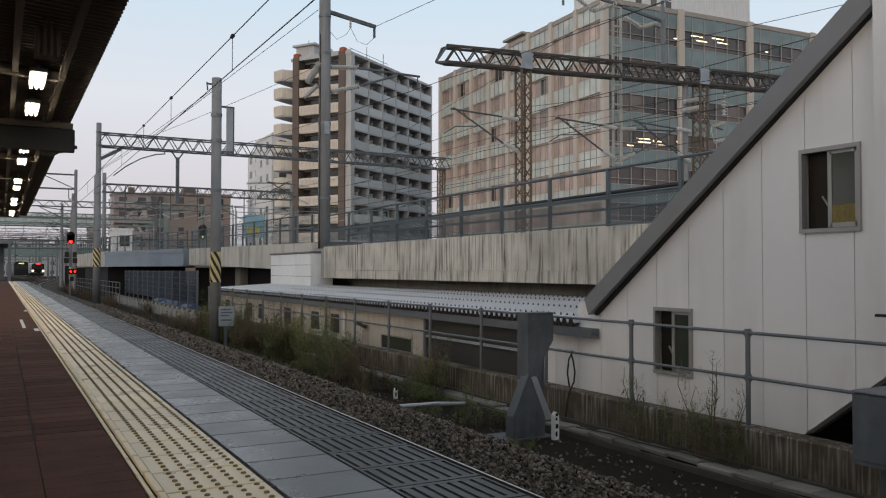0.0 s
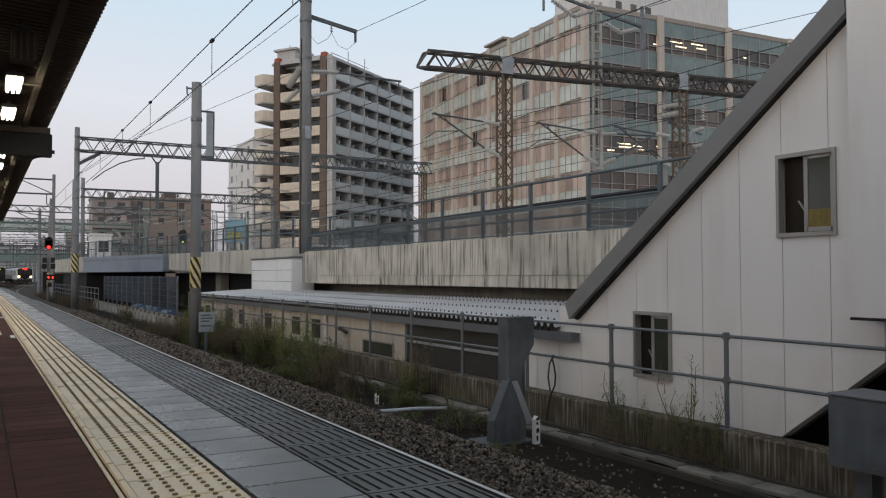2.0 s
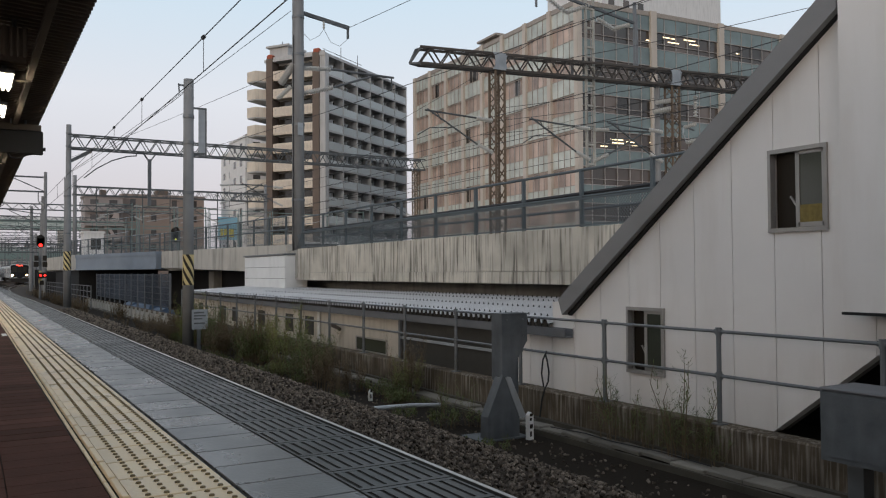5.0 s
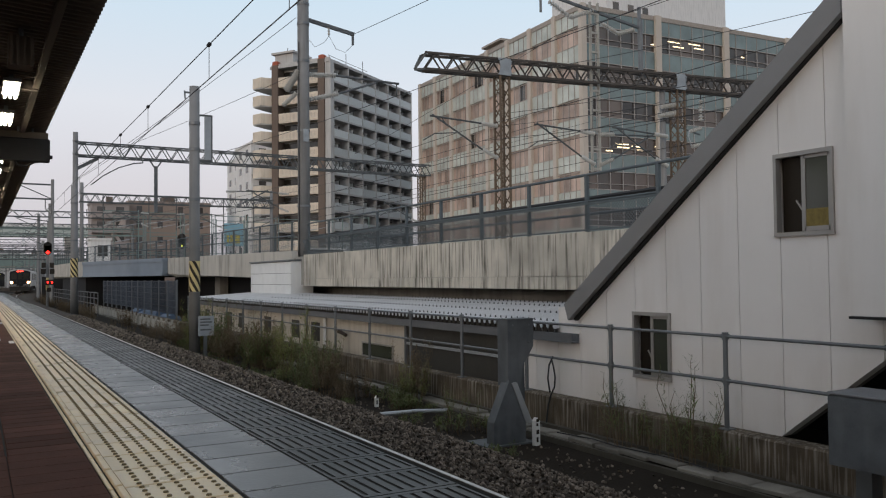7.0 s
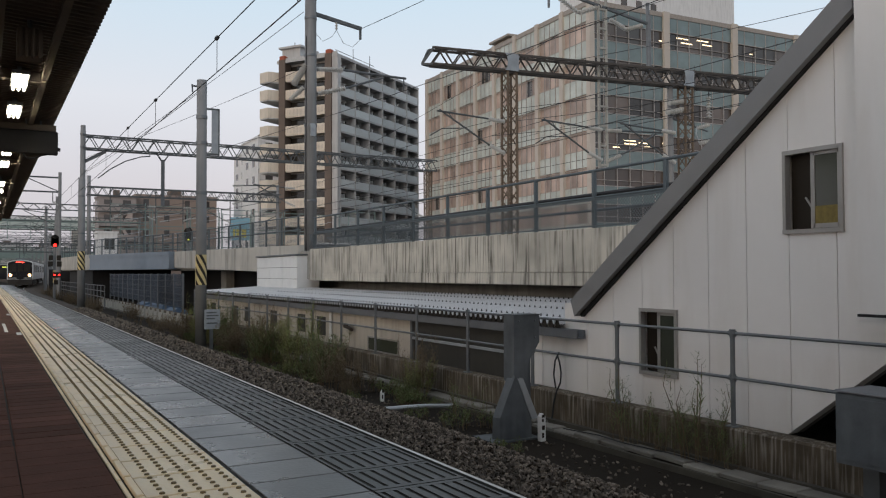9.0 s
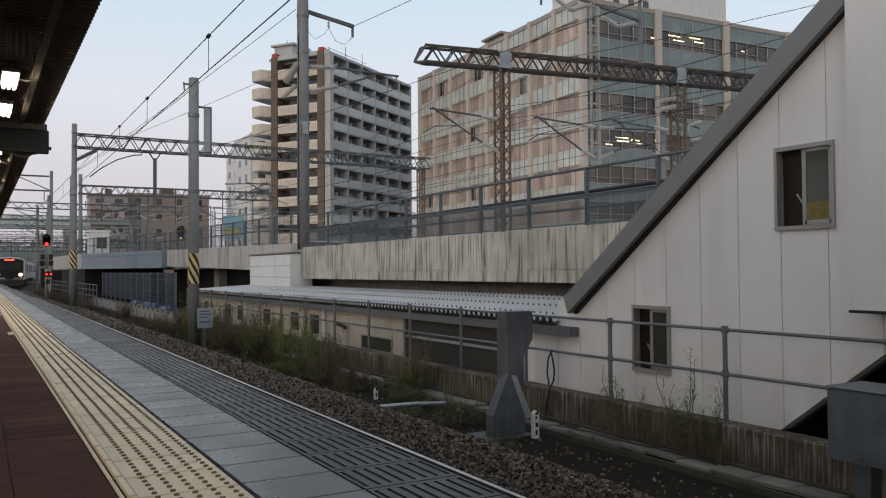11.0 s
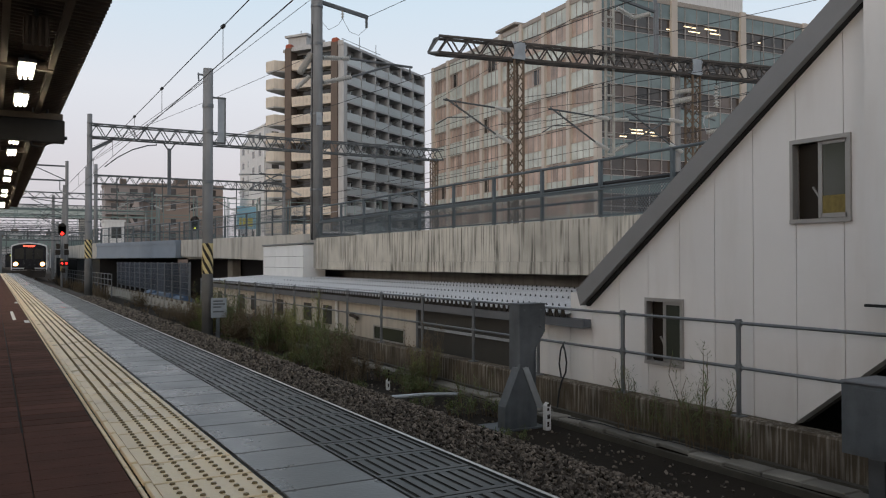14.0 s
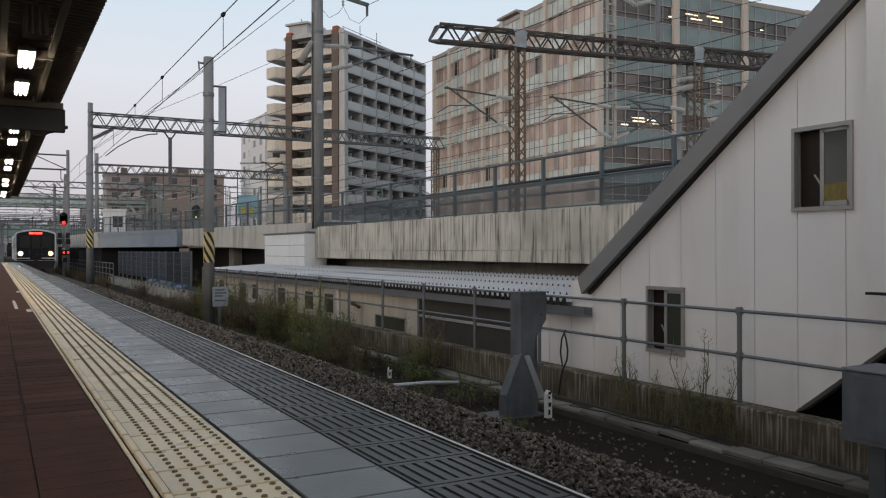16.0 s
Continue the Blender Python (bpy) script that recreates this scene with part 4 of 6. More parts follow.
# cable trough with loose lids
tr = structure("cable_trough", MB().box(7.06, -3, -1.62, 7.105, 60, -1.525).box(7.42, -3, -1.62, 7.5, 60, -1.455), M["troughdark"], "concrete cable trough at the foot of the wall")
lid = MB().slab(-0.13, 0.006, -0.05, 0.13, 0.494, 0.0, 0.012).mesh("lid", M["lid"])
rnd = random.Random(3)
for k in range(110):
    part("lid", lid, None, tr, at=pose(7.26 + rnd.uniform(-0.03, 0.03), 2 + 0.5 * k, -1.485 + rnd.uniform(-0.014, 0.014), rnd.uniform(-2, 2), rnd.uniform(-2, 2), rnd.uniform(-2, 2)))


# ---------------------------------------------------------------- low building under the folded roof
def low_building():
    w = structure("wall_low", MB().box(GX, 15.75, -1.3, GX + 0.2, 35.0, -0.2), M["creamwall"], "cream rendered wall of a low trackside building")
    # shade of the recess, coloured into a near-black sheet
    structure("wall_low_back", MB().box(GX + 0.5, 11.7, -1.6, GX + 0.6, 36, -0.1), M["dark"], "near-black sheet standing for the shaded recess of the low building")
    part("window_frame", MB().box(-0.03, 16.33, -1.12, 0.0, 18.0, -1.08).box(-0.03, 16.33, -0.8, 0, 18.0, -0.765).box(-0.03, 16.33, -1.08, 0, 16.37, -0.8).box(-0.03, 17.96, -1.08, 0, 18.0, -0.8), M["alu"], w, at=pose(GX, 0, 0))
    part("pane", MB().box(-0.012, 16.37, -1.08, -0.004, 17.96, -0.8), M["greenpane"], w, at=pose(GX, 0, 0))
    part("vent_pipe", MB().tube([(0.0, 19.3, -0.62), (-0.12, 19.2, -0.6), (-0.14, 18.9, -0.62), (-0.14, 18.7, -0.66)], 0.045, 8), M["rust"], w, at=pose(GX, 0, 0))
    part("downpipe", MB().cyl((-0.06, 20.3, -1.25), (-0.06, 20.3, -0.3), 0.04, n=8), M["white"], w, at=pose(GX, 0, 0))
    for y in (20.8, 22.4, 25.0, 28.0, 29.5, 32.8):
        part("dark_opening", MB().box(-0.01, y, -0.95, -0.003, y + 0.65, -0.45), M["brownmesh"], w, at=pose(GX, 0, 0))
    # screened bays
    s = thing("screen", pose(GX, 11.7, -1.3), "brown mesh screens between grey posts under the roof", "screen")
    for k in (0, 2):
        part("post", MB().box(-0.05, k * 1.98 - 0.05, 0, 0.05, k * 1.98 + 0.05, 1.1), M["galv"], s)
    for k in (0, 1):
        part("screen_panel", MB().box(-0.01, k * 1.98 + 0.05, 0, 0.01, k * 1.98 + (2.025 if k == 0 else 1.93), 1.05), M["brownmesh"], s)
    # light reflected by this rail is put into its paler metal
    part("rail", MB().box(-0.05, 0.05, 0.62, -0.015, 3.91, 0.67), M["galvlight"], s)
    # folded metal roof: ribs run away from the track
    mb = MB()
    pitch, h = 0.17, 0.09
    prof = []
    n = 147
    for k in range(n):
        y0 = 10.35 + k * pitch
        prof += [(y0, 0), (y0 + 0.03, 0), (y0 + 0.06, h), (y0 + 0.14, h)]
    prof.append((10.35 + n * pitch, 0))
    x0, x1, z0, z1 = 7.93, 10.95, -0.08, 0.1
    for x, z in ((x0, z0), (x1, z1)):
        mb.v += [(x, py, z + pz) for py, pz in prof]
    m = len(prof)
    mb.f += [(i, i + 1, m + i + 1, m + i) for i in range(m - 1)]
    rf = structure("folded_roof", mb, M["roofmetal"], "pale folded metal roof with rows of bolts")
    # black fillers paint the shade in the open rib ends
    cap = MB()
    for k in range(n):
        y0 = 10.35 + k * pitch
        cap.prism([(y0 + 0.035, z0 - 0.06), (y0 + 0.065, z0 + h - 0.006), (y0 + 0.135, z0 + h - 0.006), (y0 + 0.165, z0 - 0.06)], 0, x0 + 0.012, x0 + 0.03)
    structure("rib_closer", cap, M["black"], "black fillers standing for the shade under the roof ribs")
    bolt = MB().cyl((0, 0, 0), (0, 0, 0.035), 0.011, n=6).cyl((0, 0, 0), (0, 0, 0.01), 0.02, n=6).mesh("bolt", M["dark"])
    for k in range(n):
        for x in (8.12, 9.1, 10.1, 10.7):
            if k < 75 or (k < 106 and k % 2 == 0):
                part("bolt", bolt, None, rf, at=pose(x, 10.35 + k * pitch + 0.1, z0 + (x - x0) / (x1 - x0) * (z1 - z0) + h))
    structure("gutter", MB().prism([(7.86, -0.275), (8.02, -0.275), (8.02, -0.14), (8.0, -0.14), (8.0, -0.255), (7.88, -0.255), (7.88, -0.14), (7.86, -0.14)], 1, 9.86, 35.4), M["galvdark"], "grey metal gutter under the folded roof")
    # gap behind the gutter shaded by a near-black strip
    structure("eave_board", MB().box(8.06, 10.3, -0.27, 8.2, 35.3, -0.1), M["dark"], "near-black strip standing for the shaded gap behind the gutter")


low_building()


def cabin():
    o = thing("white_cabin", pose(10.4, 29.9, 0.0), "small white panelled cabin beside the viaduct", "cabin")
    part("wall", MB().box(0.02, 0.02, 0.06, 0.9, 5.2, 1.40), M["joint"], o)
    for i in range(3):
        for j in range(3):
            part("panel", MB().box(0, 0.0 + i * 1.74, 0.07 + j * 0.445, 0.03, 1.72 + i * 1.74, 0.5 + j * 0.445), M["white"], o)
    part("end_panel", MB().box(0.03, -0.01, 0.07, 0.9, 0.02, 1.4), M["white"], o)
    part("roof", MB().box(-0.05, -0.05, 1.41, 0.95, 5.26, 1.47), M["galv"], o)


cabin()


# ---------------------------------------------------------------- viaduct furniture
def viaduct_panels():
    """The parapet is cast in bays with a band below; each bay is a piece."""
    ys = [-5.7 + 2.06 * k for k in range(18)]
    for k, (a, b) in enumerate(zip(ys, ys[1:])):
        part("panel", MB().slab(VX, a + 0.004, 0.74, VX + 0.14, b - 0.004, 1.633, 0.012), M["stained"], par)
        part("lower_panel", MB().box(VX - 0.012, a + 0.004, 0.46, VX + 0.14, b - 0.004, 0.732), M["stained"], par)


viaduct_panels()


def viaduct_railing():
    o = thing("viaduct_railing", pose(VX + 0.08, 0, 1.633), "grey steel railing with wire mesh along the viaduct", "railing")
    post = MB().box(-0.035, -0.035, -0.01, 0.035, 0.035, 1.18).mesh("post", M["steelblue"])
    for k in range(-3, 9):
        part("post", post, None, o, at=pose(-0.02, 12.9 + 2.0 * k, 0))
    for z in (1.16, 0.62):
        part("top_rail" if z > 1 else "middle_rail", MB().cyl((-0.02, 6, z), (-0.02, 29.0, z), 0.03 if z > 1 else 0.024, n=10), M["steelblue"], o)
    mb = MB()
    y = 6.0
    while y < 29:
        mb.beam((-0.06, y, 0.04), (-0.06, y + 0.52, 0.56), 0.009).beam((-0.06, y + 0.52, 0.04), (-0.06, y, 0.56), 0.009)
        y += 0.075
    tagged(part("wire_mesh", mb, M["steelblue"], o), kind="stuff")
    part("mesh_frame", MB().box(-0.08, 6, 0.55, -0.04, 29, 0.59).box(-0.08, 6, 0.02, -0.04, 29, 0.05), M["steelblue"], o)
    # cable duct and catch fence behind
    part("cable_duct", MB().cyl((0.5, 4, 0.42), (0.5, 29, 0.42), 0.03, n=8), M["galvdark"], o)
    part("cable", MB().tube([(0.12, 4, 0.72), (0.12, 12, 0.7), (0.12, 20, 0.66), (0.12, 29, 0.68)], 0.045, 6), M["wire"], o)
    p = thing("viaduct_railing", pose(VX + 0.1, 30.7, 1.83, math.degrees(math.atan2(0.3, 23.8))), "grey steel railing with mesh on the far parapet", "railing")
    for k in range(12):
        part("post", post, None, p, at=pose(0, 0.2 + 2.1 * k, 0))
    for z in (1.14, 0.6):
        part("top_rail" if z > 1 else "middle_rail", MB().cyl((0, 0, z), (0, 23.6, z), 0.03, n=8), M["steelblue"], p)
    mb = MB()
    for k in range(236):
        mb.beam((0.03, k * 0.1, 0.02), (0.03, k * 0.1 + 0.01, 1.1), 0.008)
    tagged(part("wire_mesh", mb, M["steelblue"], p), kind="stuff")
    q = thing("bridge_railing", BG @ pose(0, 0.05, 2.14), "grey railing on the bridge girder", "railing")
    for k in range(10):
        part("post", post, None, q, at=pose(0.1 + k * 1.47, 0, 0))
    for z in (1.14, 0.6):
        part("rail", MB().cyl((0, 0, z), (13.4, 0, z), 0.03, n=8), M["steelblue"], q)
    mb = MB()
    for k in range(96):
        mb.beam((k * 0.14, 0, 0.02), (k * 0.14, 0, 1.1), 0.012)
    tagged(part("wire_mesh", mb, M["steelblue"], q), kind="stuff")
    r = thing("viaduct_railing", pose(7.2, 68.6, 2.2, math.degrees(math.atan2(0.2, 30))), "grey railing along the distant parapet", "railing")
    for k in range(15):
        part("post", post, None, r, at=pose(0, 2 * k, 0))
    for z in (1.14, 0.6):
        part("rail", MB().cyl((0, 0, z), (0, 29, z), 0.03, n=6), M["steelblue"], r)


viaduct_railing()


def hut():
    o = thing("signal_hut", pose(9.3, 83.0, 1.95), "small white hut with a grey window on the viaduct", "hut")
    part("wall", MB().box(0, 0, -0.55, 1.75, 2.4, 2.6), M["whitewall"], o)
    part("roof", MB().box(-0.12, -0.12, 2.6, 1.87, 2.5, 2.78), M["whitewall"], o)
    part("window", MB().box(0.6, -0.03, 1.1, 1.5, -0.005, 2.1).box(0.55, -0.025, 1.05, 1.55, -0.004, 1.1), M["glass_dark"], o)
    part("window", MB().box(1.03, -0.045, 1.1, 1.07, -0.032, 2.1), M["white"], o)


hut()

# fences between the track and the viaduct
f = thing("mesh_fence", pose(7.75, 37.5, -1.02), "blue-grey steel mesh fence panels between posts", "fence")
fp = MB()
for k in range(17):
    fp.box(-0.008, 0.07 + k * 0.115, 0.2, 0.008, 0.092 + k * 0.115, 1.72)
for k in range(6):
    fp.box(-0.014, 0.03, 0.22 + k * 0.29, -0.008, 1.97, 0.245 + k * 0.29)
fp = fp.mesh("mesh_panel", M["bluesheet"])
fpost = MB().box(-0.04, -0.03, 0, 0.04, 0.03, 1.75).mesh("post", M["galv"])
for k in range(13):
    part("post", fpost, None, f, at=pose(0, k * 2.0, 0))
    if k < 12:
        part("mesh_panel", fp, None, f, at=pose(0, k * 2.0, 0))
tp = MB()
for k, (hh, d) in enumerate(((0.55, 0.5), (0.8, 0.65), (0.72, 0.6), (0.5, 0.55), (0.62, 0.6))):
    tp.prism([(-d, 0), (-d * 0.7, hh * 0.8), (-0.1, hh), (d * 0.6, hh * 0.85), (d, 0)], 1, k * 2.1, k * 2.1 + 2.3)
solid("tarpaulin", tp, M["tarp"], "blue tarpaulin over stacked material behind the fence", "tarpaulin", m=pose(8.75, 43.0, GROUND_Z))
g = thing("low_fence", pose(7.3, 35.0, GROUND_Z), "low pale concrete post and board fence", "fence")
gp = MB().box(-0.05, 0, 0, 0.05, 0.1, 0.62).mesh("post", M["concrete"])
gb = MB().box(-0.02, 0.1, 0.05, 0.02, 1.2, 0.5).mesh("board", M["concrete"])
for k in range(24):
    part("post", gp, None, g, at=pose(0, k * 1.2, 0))
    part("board", gb, None, g, at=pose(0, k * 1.2, 0))


pf = thing("picket_railing", pose(6.95, 58.0, GROUND_Z), "grey steel railing beside the distant track", "railing")
pp = MB().box(-0.03, -0.03, 0, 0.03, 0.03, 1.55).mesh("post", M["galv"])
for k in range(20):
    part("post", pp, None, pf, at=pose(0, k * 2.0, 0))
for z in (0.75, 1.15, 1.52):
    part("rail", MB().box(-0.025, 0, z - 0.025, 0.025, 38, z + 0.025), M["galv"], pf)


# ---------------------------------------------------------------- trackside steelwork
def steel_stanchion():
    o = thing("steel_stanchion", pose(6.44, 9.7, GROUND_Z), "grey painted steel stanchion with a flared foot", "stanchion")
    part("box_head", MB().prism([(0.06, 0.8), (0.06, 1.735), (0.5, 1.735), (0.5, 1.35), (0.3, 1.06), (0.27, 0.74)], 1, -0.14, 0.12), M["greysteel"], o)
    part("head_cap", MB().box(0.05, -0.15, 1.736, 0.51, 0.13, 1.75), M["greysteel"], o)
    part("web", MB().prism([(0.02, 0.0), (0.06, 0.8), (0.27, 0.74), (0.27, 0.0)], 1, -0.08, 0.06), M["greysteel"], o)
    part("foot", MB().prism([(-0.23, 0.0), (-0.22, 0.33), (0.04, 0.9), (0.1, 0.87), (0.31, 0.3), (0.31, 0.0)], 1, -0.2, -0.142), M["greysteel"], o)
    part("foot_side", MB().prism([(-0.22, 0.0), (-0.21, 0.32), (0.03, 0.85), (0.1, 0.85), (0.1, 0.0)], 1, -0.14, 0.0), M["greysteel"], o)
    part("brace", MB().prism([(0.07, 0.86), (0.16, 0.86), (0.42, 0.28), (0.31, 0.28)], 1, -0.215, -0.15), M["galvlight"], o, "bare galvanised brace")
    part("strut", MB().box(0.36, 0.0, 0.3, 0.44, 0.06, 1.36), M["greysteel"], o)
    part("strut", MB().box(0.28, 0.06, 0.1, 0.32, 0.1, 1.2), M["greysteel"], o)
    part("base_plate", MB().box(-0.36, -0.26, -0.02, 0.44, 0.3, 0.02), M["greysteel"], o)
    for x, z in ((0.42, 1.66), (0.42, 1.42), (0.14, 1.66)):
        part("bolt", MB().cyl((x, -0.156, z), (x, -0.14, z), 0.014, n=6), M["galv"], o)


steel_stanchion()


def marker_post(x, y, h=0.4, w=0.085):
    o = thing("marker_post", pose(x, y, GROUND_Z), "white marker post with worn black marks", "marker post")
    part("post", MB().prism([(-w / 2, 0), (-w / 2, h), (0, h + 0.045), (w / 2, h), (w / 2, 0)], 1, -w / 2, w / 2), M["white"], o)
    for k, (a, b) in enumerate(((0.33, 0.37), (0.27, 0.31), (0.16, 0.22), (0.05, 0.12))):
        part("mark", MB().box(-w * 0.3, -w / 2 - 0.003, a, w * (0.1 if k % 2 else 0.3), -w / 2 - 0.001, b), M["black"], o)
    return o


marker_post(6.78, 9.3, 0.34, 0.08)
marker_post(6.35, 13.6, 0.16, 0.06)
solid("cable_loop", MB().tube([(7.47, 10.08, -1.57), (7.47, 9.99, -1.5), (7.47, 9.93, -1.2), (7.47, 9.86, -1.03), (7.47, 9.77, -0.9), (7.47, 9.75, -0.75), (7.48, 9.8, -0.6), (7.52, 9.9, -0.5), (7.6, 9.97, -0.47), (7.55, 10.0, -0.6), (7.5, 9.97, -0.8), (7.5, 9.92, -1.0)], 0.013, 6), M["wire"], "black cable looped over the railing", "cable")
solid("trough_cable", MB().tube([(7.15, 9.3, -1.46), (7.2, 8.6, -1.44), (7.18, 8.1, -1.45), (7.3, 7.3, -1.46), (7.25, 6.5, -1.46)], 0.009, 6), M["wire"], "black cable lying on the trough lids", "cable")
solid("drain_pipe", MB().tube([(5.55, 11.9, -1.43), (6.3, 11.95, -1.45), (6.9, 12.0, -1.5)], 0.035, 8), M["galvlight"], "pale pipe lying across the cinders", "pipe")


def control_box():
    o = thing("control_box", pose(6.6, 4.66, GROUND_Z), "grey steel trackside control box on a post", "control box")
    part("case", MB().slab(0.0, -1.2, 0.655, 0.5, 0.0, 1.28, 0.02), M["greysteel"], o)
    part("lid", MB().slab(-0.008, -1.21, 1.281, 0.51, 0.008, 1.30, 0.008), M["galvdark"], o)
    part("door", MB().box(-0.012, -1.15, 0.7, -0.002, -0.05, 1.24), M["greysteel"], o)
    part("post", MB().box(0.15, -0.3, 0, 0.3, -0.15, 0.655), M["galv"], o)
    part("post", MB().box(0.15, -1.05, 0, 0.3, -0.9, 0.655), M["galv"], o)


control_box()


def signal(x, y, z0, h, label, red=True):
    o = thing("railway_signal", pose(x, y, z0), label, "signal")
    part("mast", MB().cyl((0, 0, 0), (0, 0, h), 0.1, 0.09, n=12), M["pole"], o)
    part("backboard", MB().cyl((0, -0.2, h - 0.55), (0, -0.17, h - 0.55), 0.3, n=24).cyl((0, -0.2, h - 0.1), (0, -0.17, h - 0.1), 0.3, n=24).box(-0.3, -0.2, h - 0.55, 0.3, -0.17, h - 0.1), M["black"], o)
    for k, z in enumerate((h + 0.05, h - 0.65)):
        part("hood", MB().cyl((0, -0.45, z), (0, -0.2, z), 0.16, n=16, caps=False), M["black"], o)
        lit = (k == 1)
        part("lens", MB().cyl((0, -0.23, z), (0, -0.21, z), (0.13 if red else 0.065) if lit else 0.12, n=16), (M["lamp_red"] if red else M["lamp_green"]) if lit else M["glass_dark"], o)
    return o


s1 = signal(5.0, 73.5, GROUND_Z, 5.3, "black railway signal showing a red light")
for z, w in ((3.4, 0.3), (2.9, 0.35)):
    for sx in (-1, 1):
        part("indicator", MB().box(sx * 0.15, -0.3, z, sx * (0.15 + w), -0.1, z + 0.42), M["black"], s1)
part("repeater", MB().box(-0.2, -0.3, 2.0, 0.45, -0.1, 2.45), M["black"], s1)
for x in (0.0, 0.32):
    part("repeater_lens", MB().cyl((x, -0.33, 2.22), (x, -0.305, 2.22), 0.075, n=12), M["lamp_red"], s1)
part("repeater", MB().box(-0.05, -0.3, 1.45, 0.25, -0.1, 1.8), M["black"], s1)
part("warning_sleeve", MB().cyl((0, 0, 1.6), (0, 0, 2.6), 0.112, n=12), M["yellow"], s1, "yellow warning sleeve")
signal(12.5, 59, 1.35, 2.4, "black railway signal with a dim yellow-green light", False)


# ---------------------------------------------------------------- platform canopy
def canopy():
    zc, xe = 3.6, 1.135
    prof = []
    n = 383
    for k in range(n):
        y0 = -9 + k * 0.15
        prof += [(y0, 0), (y0 + 0.045, 0), (y0 + 0.07, 0.06), (y0 + 0.12, 0.06)]
    m = len(prof)
    mb = MB()
    for x, z in ((-7.0, zc + 0.5), (xe, zc)):
        mb.v += [(x, y, z + dz) for y, dz in prof]
    mb.f += [(i, i + 1, m + i + 1, m + i) for i in range(m - 1)]
    mb.v += [(x, y, z + dz + 0.03) for x, z in ((-7.0, zc + 0.5), (xe, zc)) for y, dz in prof]
    mb.f += [(2 * m + i, 3 * m + i, 3 * m + i + 1, 2 * m + i + 1) for i in range(m - 1)] + [(m + i, m + i + 1, 3 * m + i + 1, 3 * m + i) for i in range(m - 1)]
    structure("canopy_roof", mb, M["canopy"], "dark corrugated metal platform canopy")
    structure("ceiling", MB().box(-7, -9, zc + 0.62, xe - 0.4, 48.4, zc + 0.7), M["canopy"], "dark covering over the platform canopy")
    for k in range(12):
        y = -7 + k * 5.0
        structure("canopy_beam", MB().prism([(-7, zc + 0.2), (-7, zc + 0.48), (0.75, zc - 0.0), (0.75, zc - 0.12)], 1, y - 0.06, y + 0.06), M["canopy"], "steel beam under the canopy")
    for x in (-1.6, 0.12, 0.72):
        z = zc + 0.5 * (xe - x) / (xe + 7) - 0.06
        structure("canopy_purlin", MB().box(x - 0.04, -9, z - 0.06, x + 0.04, 48.4, z + 0.02), M["canopy"], "steel purlin under the canopy")
    col = MB().box(-0.12, -0.12, 0, 0.12, 0.12, zc + 0.5).mesh("canopy_column", M["canopy"])
    for k in range(6):
        tagged(part("canopy_column", col, None, at=pose(-4.2, -6 + 10 * k, 0)), "dark steel column of the platform canopy", kind="structure")


canopy()


def ceiling_lamp(y, lit=True):
    o = thing("platform_lamp", pose(0.4, y, 3.4), "three-tube fluorescent lamp under the canopy", "lamp", "canopy lamps")
    part("housing", MB().box(-0.11, -0.5, 0.04, 0.11, 0.5, 0.09).box(-0.03, -0.05, 0.1, 0.03, 0.05, 0.24), M["galv"], o)
    for x in (-0.068, 0.0, 0.068):
        part("tube", MB().cyl((x, -0.45, 0.01), (x, 0.45, 0.01), 0.02, n=10), M["tube"] if lit else M["insul"], o)
    return o


for k in range(5):
    ceiling_lamp(12.8 + 7.4 * k)
    ceiling_lamp(15.15 + 7.4 * k)


def hanging_sign():
    o = thing("hanging_sign", pose(0.55, 17.0, 2.99), "dark back of a hanging platform sign", "sign")
    part("case", MB().slab(-0.75, -0.12, 0, 0.63, 0.12, 0.42, 0.02), M["dark"], o)
    part("top_rail", MB().box(-0.8, -0.08, 0.43, 0.6, 0.08, 0.54), M["canopy"], o)
    for x in (-0.5, 0.1, 0.2, 0.34):
        part("hanger", MB().cyl((x, 0, 0.54), (x, 0, 0.95), 0.018, n=6), M["galv"], o)
    part("knob", MB().cyl((0.63, 0, 0.1), (0.68, 0, 0.1), 0.035, n=8), M["dark"], o)
    part("cable", MB().tube([(0.05, 0, 0.0), (0.1, 0, -0.08), (0.25, 0, -0.09), (0.36, 0, -0.02), (0.45, 0, 0.0)], 0.02, 6), M["wire"], o)


hanging_sign()


def loudspeaker():
    o = thing("loudspeaker", pose(0.42, 10.4, 3.32), "grey ribbed loudspeaker hung under the canopy", "loudspeaker")
    part("case", MB().box(-0.13, -0.15, -0.12, 0.13, 0.15, 0.2), M["canopy"], o)
    for x in (-0.1, -0.035, 0.035, 0.1):
        part("rib", MB().box(x - 0.012, -0.17, -0.14, x + 0.012, -0.152, 0.21), M["canopy"], o)
    part("hanger", MB().cyl((0, 0, 0.2), (0, 0, 0.4), 0.025, n=8), M["galvdark"], o)


loudspeaker()


# ---------------------------------------------------------------- the train
M["train_white"] = mat("train_white", (0.62, 0.63, 0.64), 0.35, metal=0.3, var=0.06, scale=1.5, dirt=0.15)
M["train_black"] = mat("train_black", (0.018, 0.018, 0.02), 0.25, var=0.2)
M["headlight"] = glow("warm_headlight", (1.0, 0.7, 0.32), 130.0)
M["halo_glow"] = glow("headlight_rim", (1.0, 0.42, 0.12), 0.9)
M["led_red"] = glow("red_letters", (1.0, 0.05, 0.03), 5.0)
M["under"] = mat("underframe", (0.035, 0.032, 0.03), 0.8, var=0.3)


trailers = []


